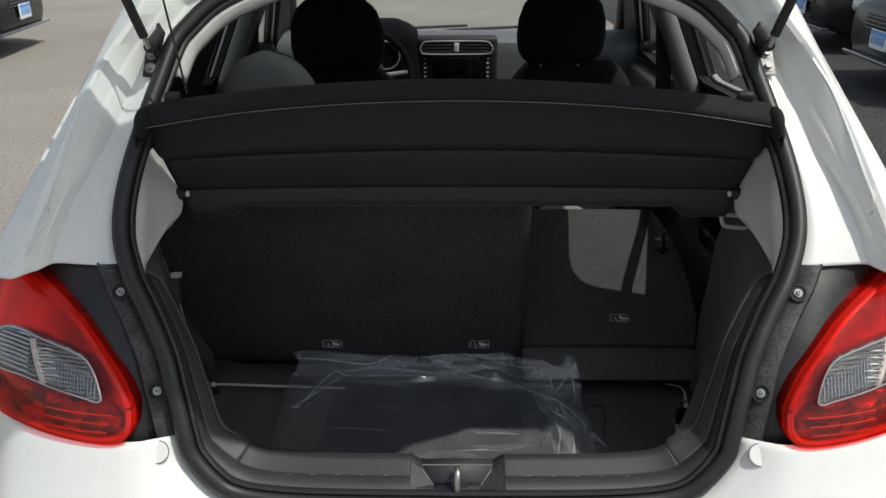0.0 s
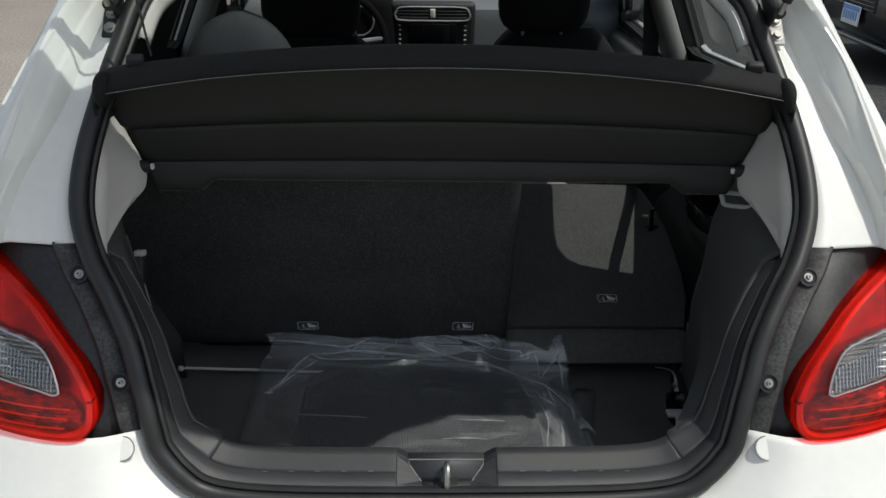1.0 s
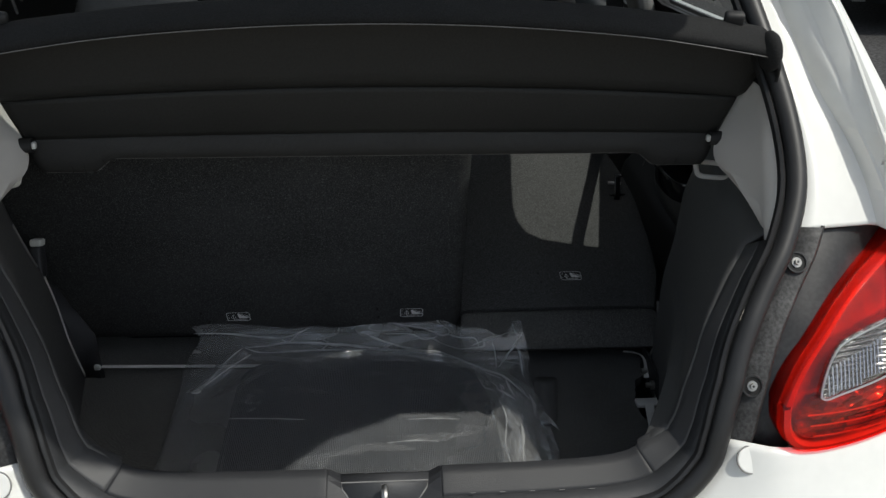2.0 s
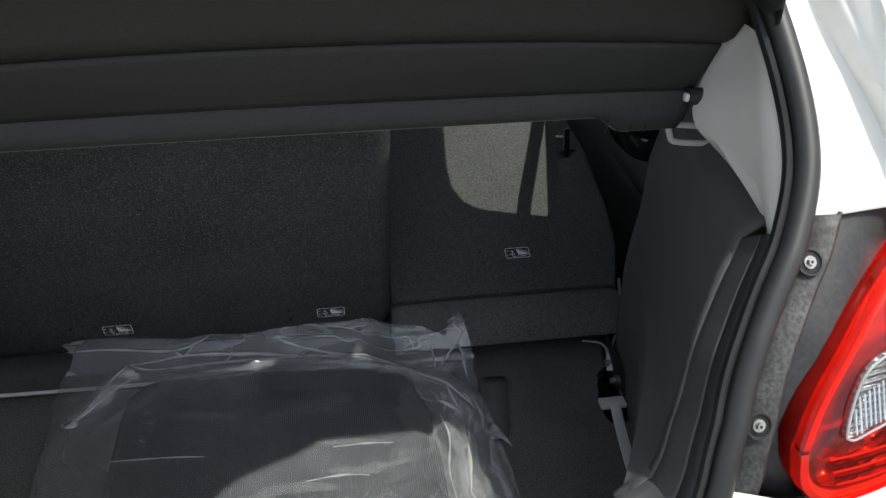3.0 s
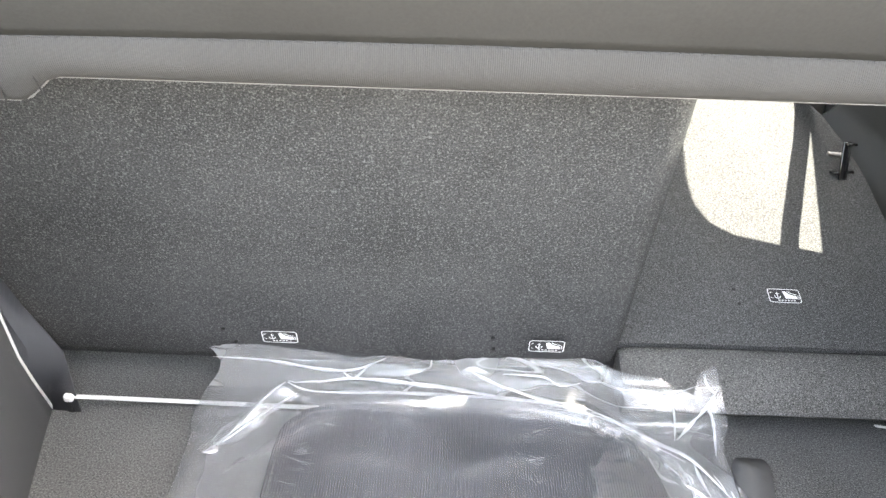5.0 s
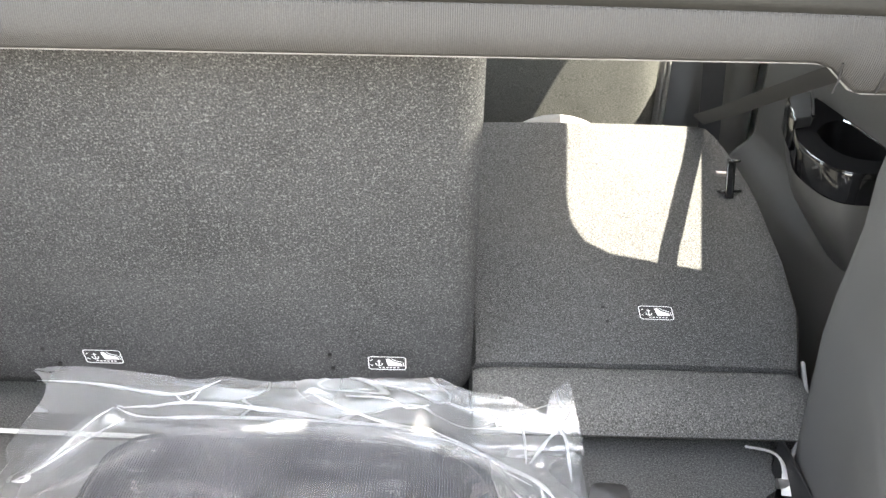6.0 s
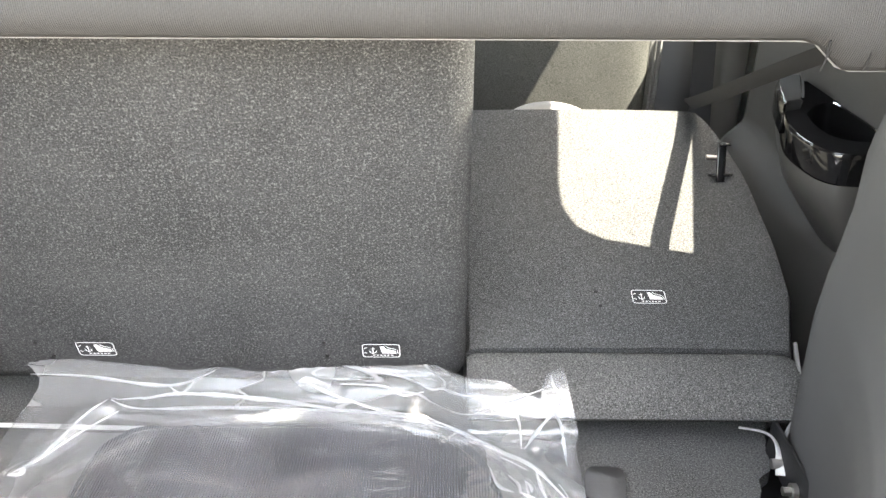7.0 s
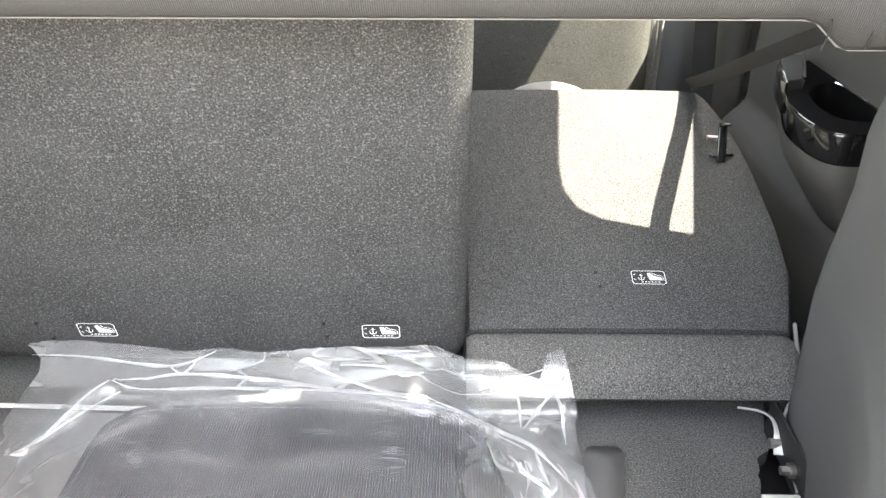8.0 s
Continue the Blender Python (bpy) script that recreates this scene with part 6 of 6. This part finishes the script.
SHARP_FOLDS = [
    ([(-0.275, 1.652), (-0.24, 1.644), (-0.15, 1.648), (-0.03, 1.648), (0.06, 1.640), (0.12, 1.628)], 0.0022, 0.003),
    ([(-0.278, 1.652), (-0.300, 1.630), (-0.340, 1.590), (-0.364, 1.562)], 0.0022, 0.006),
    ([(-0.262, 1.640), (-0.30, 1.612), (-0.345, 1.578)], 0.0016, 0.003),
    ([(-0.355, 1.580), (-0.352, 1.566), (-0.366, 1.562)], 0.0028, 0.005),
    ([(-0.275, 1.650), (-0.24, 0.0, 0.556), (-0.187, 0.0, 0.562), (-0.093, 0.0, 0.556), (-0.005, 1.652), (0.06, 1.640), (0.115, 1.625)], 0.0026, 0.003),
    ([(-0.372, 0.0, 0.583), (-0.305, 0.0, 0.581), (-0.206, 0.0, 0.571), (-0.150, 0.0, 0.588)], 0.0018, 0.003),
    ([(-0.206, 0.0, 0.571), (-0.190, 0.0, 0.563), (-0.169, 0.0, 0.582)], 0.0012, 0.002),
    ([(-0.041, 0.0, 0.576), (-0.010, 0.0, 0.562), (0.05, 1.650), (0.105, 1.636)], 0.0024, 0.003),
    ([(0.10, 1.634), (0.15, 1.614), (0.19, 1.588), (0.225, 1.556), (0.268, 1.515)], 0.0024, 0.005),
    ([(0.06, 1.632), (0.12, 1.622), (0.165, 1.600)], 0.0012, 0.003),
    ([(0.0, 0.0, 0.574), (0.05, 0.0, 0.572), (0.075, 0.0, 0.562), (0.10, 0.0, 0.566)], 0.0012, 0.002),
    ([(0.114, 0.0, 0.572), (0.145, 0.0, 0.580), (0.172, 0.0, 0.582), (0.180, 0.0, 0.570)], 0.0014, 0.002),
    ([(0.165, 0.0, 0.572), (0.20, 0.0, 0.580), (0.240, 0.0, 0.588)], 0.0014, 0.003),
    ([(0.206, 0.0, 0.575), (0.211, 0.0, 0.560), (0.214, 1.598)], 0.0018, 0.003),
    ([(0.218, 1.600), (0.240, 0.0, 0.560), (0.268, 0.0, 0.588)], 0.0020, 0.003),
    ([(0.250, 0.0, 0.572), (0.259, 0.0, 0.556), (0.266, 1.588)], 0.0022, 0.003),
    ([(0.248, 0.0, 0.604), (0.252, 0.0, 0.590), (0.262, 0.0, 0.582)], 0.0020, 0.002),
    ([(-0.28, 1.466), (-0.20, 1.464), (-0.145, 1.458)], 0.0011, 0.001),
    ([(0.176, 1.566), (0.184, 1.535), (0.200, 1.520)], 0.0016, 0.003),
    ([(0.196, 1.552), (0.205, 1.530), (0.206, 1.515)], 0.0016, 0.004),
    ([(0.226, 1.558), (0.230, 1.535), (0.238, 1.510)], 0.0018, 0.004),
    ([(0.206, 1.518), (0.224, 1.512), (0.238, 1.500)], 0.0030, 0.006),
    ([(0.205, 1.49), (0.212, 1.44), (0.203, 1.38), (0.206, 1.32)], 0.0016, 0.004),
    ([(0.240, 1.46), (0.236, 1.40), (0.226, 1.33)], 0.0020, 0.004),
    ([(0.268, 1.53), (0.273, 1.50), (0.270, 1.47)], 0.0022, 0.003),
    ([(0.04, 1.45), (0.09, 1.452), (0.13, 1.448)], 0.0014, 0.002),
    ([(0.0, 1.39), (0.05, 1.395), (0.09, 1.390)], 0.0014, 0.002),
]
for points, width, height in SOFT_FOLDS:
    pleat(points, width, height, FOLDSOFT)
for points, width, height in FAINT_FOLDS:
    pleat(points, width, height, FOLDFAINT)
for points, width, height in SHARP_FOLDS:
    pleat(points, width * 1.1, height, FOLDFILM)
rng = random.Random(11)
for k in range(26):
    # crumpled edge beside the mat
    x, y, a, L = rng.uniform(0.185, 0.255), rng.uniform(1.28, 1.585), rng.uniform(-0.6, 0.9), rng.uniform(0.015, 0.05)
    pleat([(x, y), (x + L * 0.45 * math.sin(a) + 0.003, y - L * 0.5 * math.cos(a)), (min(0.268, x + L * math.sin(a)), y - L * math.cos(a))], rng.uniform(0.0006, 0.0016), 0.0025, FOLDFILM if k % 2 else FOLDSOFT)
tag = [[(0.283 + 0.026 * f + 0.006 * q * (1 - f), 1.478 - 0.046 * f + 0.010 * q * (1 - f), 0.510 + 0.004 * math.sin(3 * f)) for q in (-1, 0, 1)] for f in np.linspace(0, 1, 8)]
part("torn_edge", loft(tag), FOLDFILM, bag, "torn tip of film at the bag's edge")


rod_line = thing("floor_rod", (-0.45, 1.668, 0.4995), "thin pale rod across the boot floor before the seat", "rod")
part("bar", rod((-0.555, 1.643, 0.5275), (-0.24, 1.664, 0.5035), 0.0030, n=10), WHITEPLASTIC, rod_line)
part("end_clip", box((-0.558, 1.640, 0.5285), (0.012, 0.010, 0.011), 0.003), WHITEPLASTIC, rod_line, "pale plastic end clip")

# ---- parked cars ----
def parked_car(name, m, paint, words):
    c = new(name)
    c.empty_display_size = 0.3
    tagged(c, words, "car", "parked cars")
    secs = [(0.0, 0.30, 0.66, 0.62), (0.06, 0.24, 0.74, 0.74), (0.25, 0.22, 0.80, 0.84), (0.8, 0.2, 0.92, 0.88), (1.15, 0.2, 0.98, 0.89), (2.6, 0.2, 1.0, 0.90), (3.7, 0.2, 1.0, 0.88), (4.2, 0.24, 0.95, 0.82), (4.3, 0.32, 0.80, 0.72)]
    rings = []
    for y, lo, hi, w in secs:
        rings.append([(w * sx, y, lo + (hi - lo) * k) for sx, k in ((-0.86, 0), (-0.97, 0.2), (-1, 0.55), (-0.97, 0.85), (-0.88, 0.97), (-0.4, 1.02), (0, 1.03), (0.4, 1.02), (0.88, 0.97), (0.97, 0.85), (1, 0.55), (0.97, 0.2), (0.86, 0))])
    body = part("body", loft(rings, closed=True, caps=True), paint, c)
    rings = []
    for y, z, w in ((1.05, 0.97, 0.74), (1.75, 1.38, 0.60), (2.2, 1.46, 0.58), (3.2, 1.44, 0.57), (3.9, 1.0, 0.66)):
        rings.append([(w * sx, y, z - 0.05 * sx * sx) for sx in np.linspace(-1, 1, 11)] + [(w, y, 0.95), (-w, y, 0.95)])
    part("cabin_glass", loft(rings, closed=True, caps=True), GLOSSBLACK, c)
    part("roof", loft([[(0.57 * sx, y, z + 0.006 - 0.05 * sx * sx) for sx in np.linspace(-1, 1, 11)] for y, z in ((1.75, 1.38), (2.2, 1.46), (3.2, 1.44))]), paint, c, solid=0.02)
    part("bumper_splitter", box((0, 0.02, 0.255), (1.36, 0.10, 0.035), 0.012), SILVERPAINT, c)
    grille = part("grille", box((0, 0.015, 0.56), (0.70, 0.05, 0.14), 0.02), BLACK, c)
    for k in range(4):
        part("grille_slat", box((0, -0.012, 0.51 + k * 0.033), (0.66, 0.012, 0.008), 0.002), SILVERPAINT, grille)
    for sx in (-1, 1):
        part("head_lamp", box((sx * 0.60, 0.10, 0.66), (0.26, 0.16, 0.12), 0.04, (0, 0, sx * -18)), HEADLAMP, c)
    pl = part("number_plate", box((0, -0.03, 0.44), (0.31, 0.012, 0.16), 0.004), PLATEWHITE, c, "white and blue number plate")
    part("plate_band", box((0, -0.038, 0.495), (0.29, 0.004, 0.04), 0.001), PLATEBLUE, pl)
    for k in range(6):
        part("plate_bar", box((-0.11 + k * 0.044, -0.038, 0.435), (0.028, 0.004, 0.07), 0.001), PLATEBLUE, pl)
    wheel_set(c, [(-0.76, 0.85), (0.76, 0.85), (-0.76, 3.45), (0.76, 3.45)], 0.32, 0.2)
    c.matrix_basis = m
    return c


parked_car("parked_car", pose(-4.86, 9.55, 0, 0, 0, 95), NIGHTPAINT, "dark parked car seen from its front corner")
parked_car("parked_car", pose(3.62, 7.25, 0, 0, 0, -91), NIGHTPAINT, "dark parked car with a blue and white plate")
parked_car("parked_car", pose(3.95, 9.85, 0, 0, 0, -91), NIGHTPAINT, "dark parked car behind another one")
